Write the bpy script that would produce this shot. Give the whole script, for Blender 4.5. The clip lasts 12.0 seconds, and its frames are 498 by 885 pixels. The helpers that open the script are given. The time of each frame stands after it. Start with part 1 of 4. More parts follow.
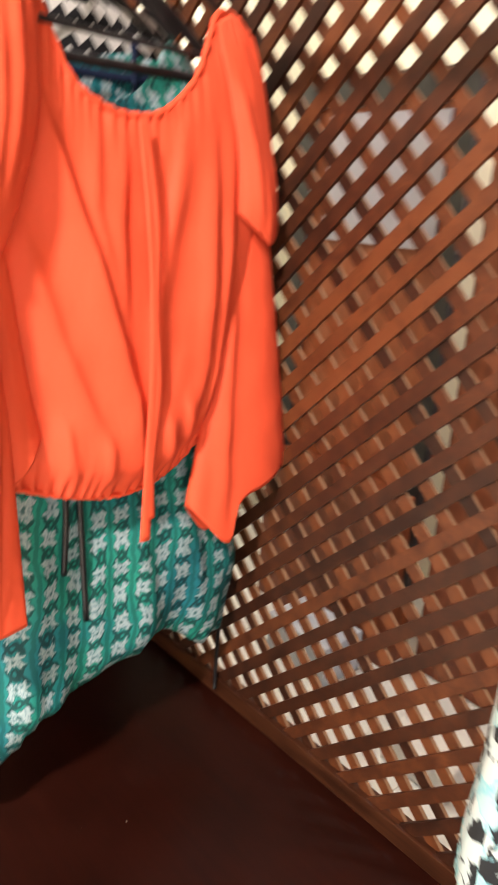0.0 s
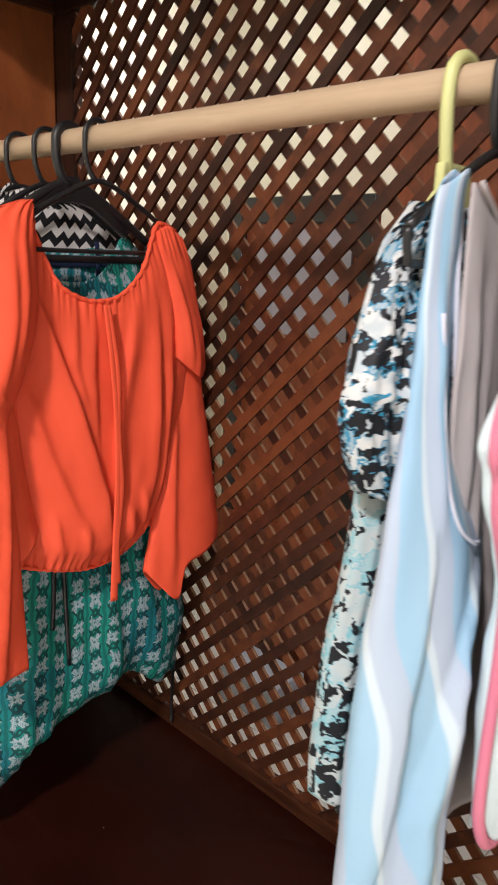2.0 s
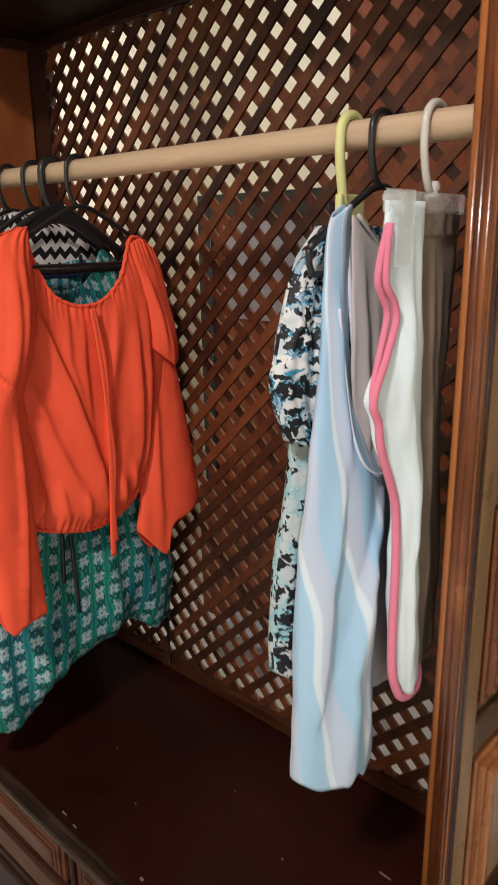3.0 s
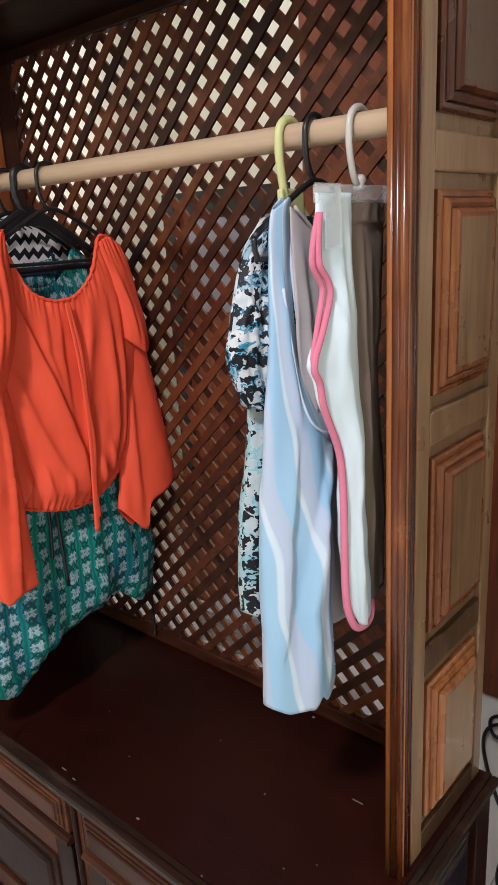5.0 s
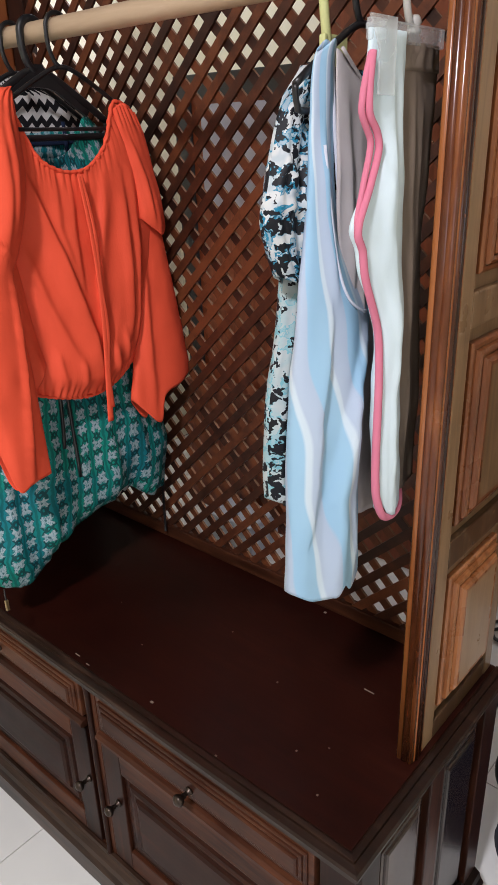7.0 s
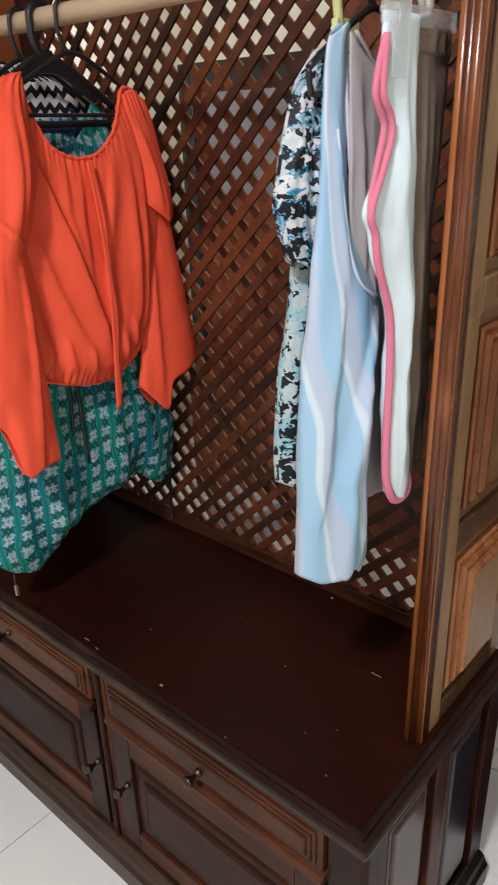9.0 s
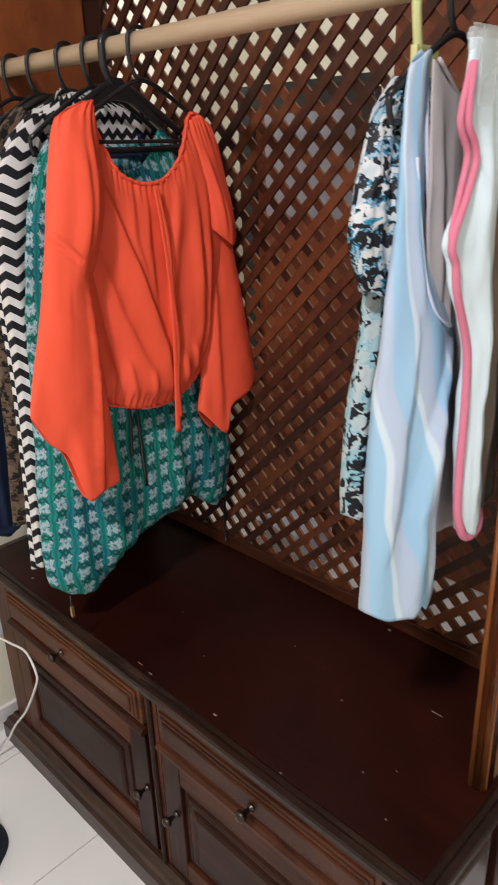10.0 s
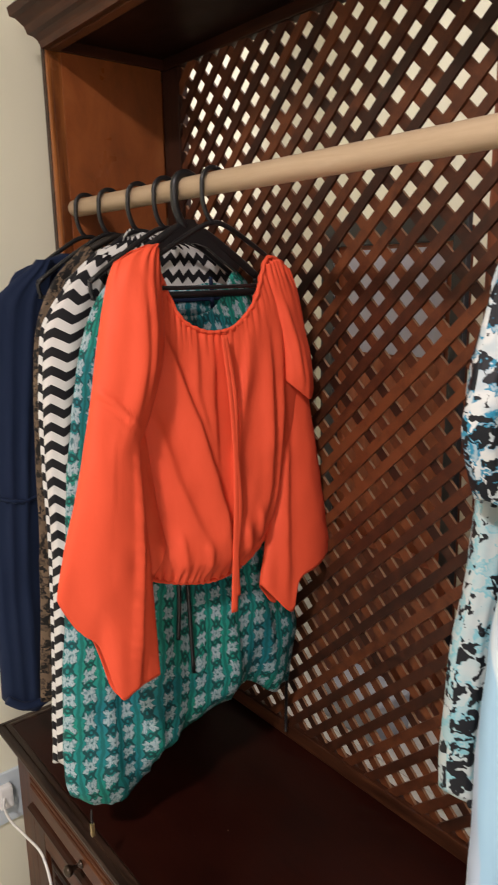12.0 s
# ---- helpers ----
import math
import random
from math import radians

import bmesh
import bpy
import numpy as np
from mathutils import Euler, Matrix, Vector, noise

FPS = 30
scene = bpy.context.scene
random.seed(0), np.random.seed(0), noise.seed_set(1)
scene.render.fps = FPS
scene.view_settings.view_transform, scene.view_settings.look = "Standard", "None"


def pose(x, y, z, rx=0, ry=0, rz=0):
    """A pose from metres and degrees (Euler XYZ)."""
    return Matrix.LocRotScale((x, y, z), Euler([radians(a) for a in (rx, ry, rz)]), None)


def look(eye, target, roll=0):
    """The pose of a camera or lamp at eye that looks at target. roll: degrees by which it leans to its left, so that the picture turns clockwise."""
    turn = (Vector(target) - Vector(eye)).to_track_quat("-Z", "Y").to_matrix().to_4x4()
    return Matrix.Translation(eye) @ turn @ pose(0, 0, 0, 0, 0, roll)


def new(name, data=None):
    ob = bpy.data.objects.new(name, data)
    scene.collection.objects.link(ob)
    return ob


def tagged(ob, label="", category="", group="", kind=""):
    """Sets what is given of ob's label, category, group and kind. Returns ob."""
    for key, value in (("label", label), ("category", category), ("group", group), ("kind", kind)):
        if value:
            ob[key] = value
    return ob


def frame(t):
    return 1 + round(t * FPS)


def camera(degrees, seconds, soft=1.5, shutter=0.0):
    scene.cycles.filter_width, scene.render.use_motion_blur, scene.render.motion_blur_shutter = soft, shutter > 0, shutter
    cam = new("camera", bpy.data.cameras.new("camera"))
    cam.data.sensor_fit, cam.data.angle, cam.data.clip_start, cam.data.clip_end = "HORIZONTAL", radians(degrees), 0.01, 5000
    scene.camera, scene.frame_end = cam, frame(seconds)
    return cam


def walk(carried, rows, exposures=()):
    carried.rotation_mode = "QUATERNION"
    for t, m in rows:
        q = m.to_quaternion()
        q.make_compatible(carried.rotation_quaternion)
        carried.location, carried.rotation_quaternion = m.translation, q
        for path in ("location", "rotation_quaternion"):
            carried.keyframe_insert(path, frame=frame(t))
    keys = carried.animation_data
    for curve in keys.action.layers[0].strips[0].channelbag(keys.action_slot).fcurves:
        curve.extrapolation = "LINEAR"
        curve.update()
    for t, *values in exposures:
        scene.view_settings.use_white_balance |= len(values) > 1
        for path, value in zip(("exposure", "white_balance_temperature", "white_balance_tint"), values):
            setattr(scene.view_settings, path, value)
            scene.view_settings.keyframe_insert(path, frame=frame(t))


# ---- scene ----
cam = camera(38.5, 12.0, 1.5, 0.5)
PATH = [
    (0, (1.217, -0.745, 1.493), (-0.179, 0.524, 0.83), 3.4),
    (0.5, (1.301, -0.893, 1.549), (0.07, 0.596, 1.03), -0.9),
    (1, (1.358, -1.001, 1.626), (0.106, 0.471, 1.11), 0.4),
    (1.5, (1.36, -0.971, 1.629), (0.114, 0.477, 1.037), 0.5),
    (2, (1.446, -0.926, 1.64), (0.104, 0.466, 1.129), 2.3),
    (2.5, (1.547, -0.97, 1.666), (0.223, 0.431, 1.131), -1.0),
    (3, (1.627, -1.065, 1.679), (0.318, 0.343, 1.124), -0.8),
    (3.2, (1.651, -1.083, 1.668), (0.354, 0.328, 1.096), -0.8),
    (4.8, (1.734, -1.152, 1.662), (0.477, 0.304, 1.112), -3.2),
    (5, (1.73, -1.147, 1.672), (0.467, 0.297, 1.107), -3.1),
    (5.5, (1.72, -1.154, 1.669), (0.465, 0.297, 1.101), -3.0),
    (6, (1.716, -1.151, 1.657), (0.466, 0.285, 1.043), -2.8),
    (6.5, (1.706, -1.145, 1.626), (0.455, 0.252, 0.931), -2.1),
    (7, (1.678, -1.149, 1.61), (0.46, 0.229, 0.825), -1.8),
    (7.2, (1.682, -1.152, 1.607), (0.455, 0.231, 0.843), -1.6),
    (8.8, (1.681, -1.164, 1.601), (0.48, 0.216, 0.793), -1.8),
    (9, (1.675, -1.168, 1.603), (0.461, 0.201, 0.798), -1.8),
    (9.5, (1.662, -1.177, 1.606), (0.399, 0.157, 0.815), -1.9),
    (10, (1.636, -1.169, 1.615), (0.319, 0.13, 0.854), -2.1),
    (10.5, (1.557, -1.109, 1.627), (0.184, 0.143, 0.887), -2.1),
    (11, (1.491, -1.036, 1.632), (0.07, 0.177, 0.918), -3.3),
    (11.5, (1.479, -1.005, 1.646), (0.022, 0.26, 1.118), -1.3),
    (12, (1.465, -0.999, 1.652), (-0.053, 0.221, 1.195), -1.0),
]
EXPOSURES = [(t, e, k, 20) for t, e, k in ((0, 1.1, 7100), (0.5, 0.92, 7250), (1.0, 0.70, 7200), (1.5, 0.42, 6800), (2.0, 0.14, 6450), (2.5, -0.16, 6400), (3.0, -0.27, 6700), (5.0, -0.17, 6000), (9.0, -0.17, 6100), (11.0, -0.20, 6400), (11.5, -0.23, 6550), (12.0, -0.14, 6700))]
walk(cam, [(t, look(eye, target, roll)) for t, eye, target, roll in PATH], EXPOSURES)

# ---- world and light ----
world = bpy.data.worlds.new("sky")
scene.world = world
world.use_nodes = True
wn = world.node_tree.nodes
sky = wn.new("ShaderNodeTexSky")
sky.sky_type, sky.sun_disc = "NISHITA", False
sky.sun_elevation, sky.sun_rotation = radians(40), radians(160)
wn["Background"].inputs["Strength"].default_value = 0.06
world.node_tree.links.new(sky.outputs["Color"], wn["Background"].inputs["Color"])


def area_light(name, eye, target, w, h, watts, colour, spread=math.pi):
    data = bpy.data.lights.new(name, "AREA")
    data.shape, data.size, data.size_y, data.energy, data.color = "RECTANGLE", w, h, watts, colour
    data.spread = spread
    ob = new(name, data)
    ob.matrix_world = look(eye, target)
    return ob


# daylight from the big window behind the camera, and the ceiling lamp
area_light("window_light", (4.42, -2.9, 1.95), (0.6, -0.3, 1.45), 2.0, 1.3, 21.0, (1.0, 0.985, 0.975))
area_light("ceiling_lamp_light", (1.60, -2.10, 3.05), (1.60, -2.10, 0.0), 0.24, 0.24, 84.0, (1.0, 0.96, 0.92))
# two unseen fills added to brighten the space seen through the lattice
area_light("rear_fill_side", (4.42, 0.60, 2.1), (-0.6, 1.5, 2.75), 1.0, 1.3, 34.0, (1.0, 0.98, 0.93), radians(60))
area_light("rear_fill_overhead", (-0.30, 0.80, 3.05), (-0.30, 0.80, 0.0), 0.30, 0.30, 11.5, (0.97, 0.985, 1.0))


# ---- materials ----
class Nodes:
    """A short way to write node trees."""

    def __init__(self, name):
        self.mat = bpy.data.materials.new(name)
        self.mat.use_nodes = True
        self.t = self.mat.node_tree
        self.bsdf = self.t.nodes["Principled BSDF"]

    def put(self, socket, value):
        if isinstance(value, bpy.types.NodeSocket):
            self.t.links.new(value, socket)
        elif isinstance(value, tuple) and len(value) == 3 and socket.type == "RGBA":
            socket.default_value = (*value, 1)
        else:
            socket.default_value = value

    def m(self, op, a, b=0.0, c=0.0):
        n = self.t.nodes.new("ShaderNodeMath")
        n.operation = op
        for s, v in zip(n.inputs, (a, b, c)):
            self.put(s, v)
        return n.outputs[0]

    def coord(self, kind="Object"):
        return self.t.nodes.new("ShaderNodeTexCoord").outputs[kind]

    def scaled(self, vec, scale, offset=(0, 0, 0)):
        n = self.t.nodes.new("ShaderNodeMapping")
        n.inputs["Scale"].default_value, n.inputs["Location"].default_value = scale, offset
        self.t.links.new(vec, n.inputs["Vector"])
        return n.outputs[0]

    def noise(self, vec, scale, detail=4.0, rough=0.55, distortion=0.0, out="Fac"):
        n = self.t.nodes.new("ShaderNodeTexNoise")
        n.inputs["Scale"].default_value, n.inputs["Detail"].default_value = scale, detail
        n.inputs["Roughness"].default_value, n.inputs["Distortion"].default_value = rough, distortion
        self.t.links.new(vec, n.inputs["Vector"])
        return n.outputs[out]

    def voronoi(self, vec, scale, feature="F1", out="Distance", rand=1.0):
        n = self.t.nodes.new("ShaderNodeTexVoronoi")
        n.feature = feature
        n.inputs["Scale"].default_value, n.inputs["Randomness"].default_value = scale, rand
        self.t.links.new(vec, n.inputs["Vector"])
        return n.outputs[out]

    def ramp(self, fac, stops, mode="LINEAR"):
        n = self.t.nodes.new("ShaderNodeValToRGB")
        n.color_ramp.interpolation = mode
        e = n.color_ramp.elements
        while len(e) < len(stops):
            e.new(0.5)
        for el, (p, col) in zip(e, stops):
            el.position, el.color = p, (*col, 1) if len(col) == 3 else col
        self.put(n.inputs["Fac"], fac)
        return n.outputs["Color"]

    def mix(self, fac, a, b, blend="MIX"):
        n = self.t.nodes.new("ShaderNodeMix")
        n.data_type, n.blend_type = "RGBA", blend
        self.put(n.inputs[0], fac)
        self.put(n.inputs[6], a)
        self.put(n.inputs[7], b)
        return n.outputs[2]

    def step(self, value, edge, soft=0.02):
        n = self.t.nodes.new("ShaderNodeMapRange")
        n.interpolation_type = "SMOOTHSTEP"
        self.put(n.inputs["Value"], value)
        n.inputs["From Min"].default_value, n.inputs["From Max"].default_value = edge - soft, edge + soft
        return n.outputs[0]

    def xyz(self, vec):
        n = self.t.nodes.new("ShaderNodeSeparateXYZ")
        self.t.links.new(vec, n.inputs[0])
        return n.outputs

    def random(self):
        return self.t.nodes.new("ShaderNodeObjectInfo").outputs["Random"]

    def done(self, colour, rough=0.6, bump=None, strength=0.2, distance=0.002, **more):
        self.put(self.bsdf.inputs["Base Color"], colour)
        self.put(self.bsdf.inputs["Roughness"], rough)
        if bump is not None:
            n = self.t.nodes.new("ShaderNodeBump")
            n.inputs["Strength"].default_value, n.inputs["Distance"].default_value = strength, distance
            self.t.links.new(bump, n.inputs["Height"])
            self.t.links.new(n.outputs[0], self.bsdf.inputs["Normal"])
        for key, value in more.items():
            self.put(self.bsdf.inputs[key.replace("_", " ")], value)
        return self.mat


def wood(name, dark, mid, light, grain, rough=0.35, wear=0.0, coat=0.0, spread=0.25, spec=0.4):
    n = Nodes(name)
    p = n.coord()
    fine = n.noise(n.scaled(p, grain), 9.0, 8.0, 0.65, 0.4)
    broad = n.noise(p, 3.5, 3.0)
    shade = n.m("ADD", n.m("MULTIPLY", fine, 0.7), n.m("MULTIPLY", broad, 0.3))
    shade = n.m("ADD", shade, n.m("MULTIPLY", n.m("SUBTRACT", n.random(), 0.5), spread))
    col = n.ramp(shade, [(0.28, dark), (0.52, mid), (0.75, light)])
    if wear:
        spots = n.step(n.noise(p, 55.0, 6.0, 0.7), 0.72 - wear * 0.04, 0.03)
        col = n.mix(n.m("MULTIPLY", spots, 0.6), col, light)
    r = n.m("ADD", rough, n.m("MULTIPLY", n.noise(p, 14.0, 5.0), 0.18))
    return n.done(col, n.m("SUBTRACT", r, 0.09), fine, 0.12, 0.0008, Coat_Weight=coat, Coat_Roughness=0.12, Specular_IOR_Level=spec)


def cloth(name, colour, rough=0.8, weave=900.0, sheen=0.2, vary=0.06):
    n = Nodes(name)
    p = n.coord("UV")
    soft = n.noise(n.coord(), 9.0, 4.0)
    col = n.mix(n.m("MULTIPLY", soft, vary * 4), colour, tuple(c * 0.82 for c in colour))
    crinkle = n.noise(n.scaled(n.coord(), (1.0, 1.0, 0.45)), 34.0, 3.0, 0.6)
    relief = n.m("ADD", n.m("MULTIPLY", crinkle, 2.2), n.m("MULTIPLY", n.noise(p, weave, 2.0), 0.25))
    return n.done(col, rough, relief, 0.35, 0.0011, Sheen_Weight=sheen * 0.1, Specular_IOR_Level=0.2)


def plain(name, colour, rough=0.5, metal=0.0, vary=0.15, scale=20.0, **more):
    n = Nodes(name)
    f = n.noise(n.coord(), scale, 5.0)
    col = n.mix(f, tuple(c * (1 - vary) for c in colour), tuple(min(1, c * (1 + vary)) for c in colour))
    return n.done(col, n.m("ADD", rough - 0.05, n.m("MULTIPLY", f, 0.1)), f, 0.05, 0.001, Metallic=metal, **more)


UPRIGHT, ALONG, DEEP = (6.0, 6.0, 0.5), (0.5, 6.0, 6.0), (6.0, 0.5, 6.0)
DARK, MID, LIGHT = (0.013, 0.0045, 0.0026), (0.042, 0.0135, 0.0065), (0.105, 0.036, 0.015)
WOOD_UP = wood("mahogany_upright", DARK, MID, LIGHT, UPRIGHT, 0.34, 0.3, 0.0)
WOOD_X = wood("mahogany_long", DARK, MID, LIGHT, ALONG, 0.36, 0.5, 0.0, 0.35, 0.16)
WOOD_Y = wood("mahogany_deep", DARK, MID, LIGHT, DEEP, 0.36, 0.3, 0.0)
WOOD_BASE = wood("dark_stained_long", (0.008, 0.0028, 0.0016), (0.030, 0.0092, 0.0045), (0.095, 0.032, 0.014), ALONG, 0.36, 0.6, 0.0, 0.35, 0.10)
WOOD_BASE_UP = wood("dark_stained_upright", (0.008, 0.0028, 0.0016), (0.030, 0.0092, 0.0045), (0.095, 0.032, 0.014), UPRIGHT, 0.34, 0.6, 0.0, 0.35, 0.12)
WOOD_FLANK = wood("dark_glossy_flank", (0.010, 0.0045, 0.003), (0.026, 0.011, 0.007), (0.070, 0.034, 0.020), UPRIGHT, 0.24, 0.6, 0.10, 0.25, 0.4)
WOOD_EDGE = wood("worn_black_brown_edge", (0.006, 0.003, 0.002), (0.018, 0.0085, 0.005), (0.065, 0.034, 0.021), ALONG, 0.34, 0.9, 0.0, 0.25, 0.3)
# near-black copy of the wood: the shade under the roof is in its colour
WOOD_ROOF_SHADE = wood("roof_shade_long", (0.004, 0.0016, 0.001), (0.010, 0.0036, 0.002), (0.022, 0.008, 0.004), ALONG, 0.45, 0.0, 0.0, 0.2, 0.15)
WOOD_POST = wood("mahogany_post", (0.026, 0.0068, 0.0026), (0.115, 0.031, 0.0085), (0.32, 0.108, 0.030), UPRIGHT, 0.24, 1.2, 0.25, 0.6, 0.35)
WOOD_INNER = wood("orange_brown_inner", (0.11, 0.028, 0.008), (0.27, 0.074, 0.021), (0.38, 0.125, 0.038), (1.2, 1.2, 0.6), 0.30)
WOOD_LATTICE = wood("lattice_slat_wood", (0.024, 0.0064, 0.0025), (0.066, 0.0176, 0.0060), (0.145, 0.042, 0.0135), (3.0, 3.0, 3.0), 0.5, 0.0, 0.0, 0.45)
ROD = wood("pale_beech", (0.35, 0.24, 0.145), (0.43, 0.31, 0.195), (0.51, 0.38, 0.255), UPRIGHT, 0.45)


def top_wood():
    n = Nodes("counter_varnish")
    p = n.coord()
    fine = n.noise(n.scaled(p, ALONG), 10.0, 8.0, 0.65)
    cloud = n.noise(p, 4.0, 5.0, 0.6)
    col = n.ramp(n.m("ADD", n.m("MULTIPLY", fine, 0.4), n.m("MULTIPLY", cloud, 0.6)), [(0.3, (0.009, 0.0016, 0.0008)), (0.55, (0.021, 0.0036, 0.0018)), (0.8, (0.042, 0.0090, 0.0042))])
    dust = n.step(n.noise(p, 160.0, 3.0, 0.7), 0.76, 0.02)
    col = n.mix(n.m("MULTIPLY", dust, 0.25), col, (0.3, 0.22, 0.18))
    return n.done(col, n.m("ADD", 0.27, n.m("MULTIPLY", cloud, 0.25)), fine, 0.06, 0.0006, Specular_IOR_Level=0.2)


WOOD_TOP = top_wood()
METAL = plain("dark_bronze", (0.06, 0.045, 0.035), 0.3, 0.9)
BLACK = plain("black_plastic", (0.012, 0.012, 0.013), 0.35)
LIME = plain("lime_plastic", (0.60, 0.62, 0.27), 0.4, vary=0.06)
MILK = plain("milky_plastic", (0.52, 0.51, 0.46), 0.3, vary=0.05)
CLEAR = plain("frosted_plastic", (0.72, 0.77, 0.77), 0.3, vary=0.04, Alpha=0.30)
ORANGE = cloth("orange_crepe", (0.90, 0.104, 0.044), 0.62, 700.0, 0.15)
NAVY = cloth("navy_crepe", (0.008, 0.017, 0.046), 0.8, 700.0, 0.3)
PINK = cloth("pink_terry", (0.66, 0.20, 0.29), 0.9, 600.0, 0.3)
WHITE = cloth("white_cotton", (0.66, 0.79, 0.83), 0.85, 800.0, 0.2, 0.03)
TAUPE = cloth("taupe_voile", (0.20, 0.155, 0.115), 0.85, 800.0, 0.2, 0.12)
GREY = cloth("grey_lilac_voile", (0.46, 0.42, 0.42), 0.85, 800.0, 0.2, 0.12)
WALL = plain("cream_paint", (0.78, 0.755, 0.60), 0.7, vary=0.03, scale=6.0)
CEIL = plain("white_ceiling", (0.60, 0.59, 0.56), 0.8, vary=0.02)


def chevron_cloth():
    n = Nodes("chevron_jersey")
    x, y, _ = n.xyz(n.coord("UV"))
    zig = n.m("PINGPONG", x, 0.017)
    v = n.m("ADD", n.m("DIVIDE", n.m("ADD", y, n.m("MULTIPLY", zig, 0.75)), 0.031), 50.0)
    band = n.step(n.m("ABSOLUTE", n.m("SUBTRACT", n.m("FRACT", v), 0.5)), 0.25, 0.015)
    return n.done(n.mix(band, (0.012, 0.012, 0.014), (0.66, 0.65, 0.62)), 0.75, n.noise(n.coord("UV"), 900.0), 0.1, 0.0005, Specular_IOR_Level=0.22)


def floral_cloth():
    n = Nodes("green_floral_crepe")
    bend = n.noise(n.coord("UV"), 11.0, 4.0, 0.6)
    x, y, _ = n.xyz(n.coord("UV"))
    x = n.m("ADD", x, n.m("MULTIPLY", bend, 0.034))
    a = n.m("SUBTRACT", n.m("FRACT", n.m("DIVIDE", x, 0.034)), 0.5)
    b = n.m("SUBTRACT", n.m("FRACT", n.m("DIVIDE", n.m("ADD", y, n.m("MULTIPLY", n.noise(n.coord("UV"), 14.0, 4.0, 0.6), 0.050)), 0.039)), 0.5)
    r = n.m("SQRT", n.m("ADD", n.m("MULTIPLY", a, a), n.m("MULTIPLY", b, b)))
    petals = n.m("COSINE", n.m("ADD", n.m("MULTIPLY", n.m("ARCTAN2", b, a), 4.0), math.pi))
    fans = n.m("COSINE", n.m("MULTIPLY", n.m("ARCTAN2", b, a), 12.0))
    reach = n.m("ADD", n.m("ADD", 0.17, n.m("ADD", n.m("MULTIPLY", petals, 0.09), n.m("MULTIPLY", fans, 0.045))), n.m("MULTIPLY", n.noise(n.coord("UV"), 150.0, 2.0), 0.26))
    flower = n.step(n.m("SUBTRACT", reach, r), 0.0, 0.035)
    halo = n.step(n.m("SUBTRACT", n.m("ADD", reach, 0.07), r), 0.0, 0.03)
    columns = n.step(n.m("ABSOLUTE", a), 0.42, 0.03)
    b2 = n.m("SUBTRACT", 0.5, n.m("ABSOLUTE", b))
    r2 = n.m("SQRT", n.m("ADD", n.m("MULTIPLY", a, a), n.m("MULTIPLY", b2, b2)))
    ring = n.step(n.m("SUBTRACT", 0.055, n.m("ABSOLUTE", n.m("SUBTRACT", r2, 0.12))), 0.0, 0.02)
    leaf = n.step(n.m("SUBTRACT", 0.07, n.m("ABSOLUTE", n.m("SUBTRACT", n.m("ABSOLUTE", a), n.m("ADD", 0.16, n.m("MULTIPLY", b2, 0.6))))), 0.0, 0.02)
    leaf = n.m("MULTIPLY", leaf, n.step(n.m("SUBTRACT", 0.24, b2), 0.0, 0.03))
    tint = n.noise(n.coord(), 6.0, 2.0)
    ground = n.mix(n.step(tint, 0.52, 0.12), (0.008, 0.270, 0.205), (0.008, 0.185, 0.225))
    ground = n.mix(n.m("MULTIPLY", columns, 0.55), ground, (0.004, 0.07, 0.065))
    ground = n.mix(n.m("MULTIPLY", n.m("MAXIMUM", ring, leaf), 0.8), ground, (0.010, 0.028, 0.034))
    petal = n.mix(n.noise(n.coord("UV"), 260.0), (0.19, 0.33, 0.38), (0.48, 0.56, 0.57))
    ground = n.mix(n.m("MULTIPLY", halo, 0.45), ground, (0.006, 0.075, 0.080))
    veins = n.step(n.noise(n.scaled(n.coord("UV"), (1.0, 0.35, 1.0)), 420.0, 2.0), 0.56, 0.05)
    petal = n.mix(n.m("MULTIPLY", veins, 0.7), petal, (0.05, 0.17, 0.20))
    col = n.mix(flower, ground, petal)
    col = n.mix(n.step(n.m("SUBTRACT", 0.06, r), 0.0, 0.02), col, (0.05, 0.14, 0.15))
    return n.done(col, 0.7, n.noise(n.coord("UV"), 700.0), 0.15, 0.0006, Specular_IOR_Level=0.22)


def animal_cloth(name, white, blue, black, size, amount=0.0, pale=0.0):
    """Torn black blotches with a blue fringe on a pale, washed ground."""
    n = Nodes(name)
    p = n.coord("UV")
    q = n.mix(0.02, p, n.noise(p, 90.0, 2.0, out="Color"))
    blot = n.noise(q, size, 1.5, 0.45, 0.9)
    patch = n.noise(n.scaled(q, (1.0, 1.0, 1.0), (0.37, 0.91, 0.2)), size * 0.9, 1.0, 0.4, 0.6)
    washed = n.mix(n.step(n.noise(p, 48.0, 2.0), 0.52, 0.10), white, tuple(0.72 * a + 0.28 * b for a, b in zip(white, blue)))
    col = n.mix(n.step(patch, 0.545 + amount, 0.012), washed, blue)
    col = n.mix(n.step(patch, 0.60 + amount, 0.03), col, tuple(0.5 * a + 0.5 * b for a, b in zip(white, blue)))
    col = n.mix(n.m("MULTIPLY", n.step(blot, 0.505 + pale, 0.015), n.step(patch, 0.47, 0.04)), col, blue)
    col = n.mix(n.step(blot, 0.535 + pale, 0.010), col, black)
    return n.done(col, 0.55, n.noise(p, 800.0), 0.1, 0.0005, Specular_IOR_Level=0.22)


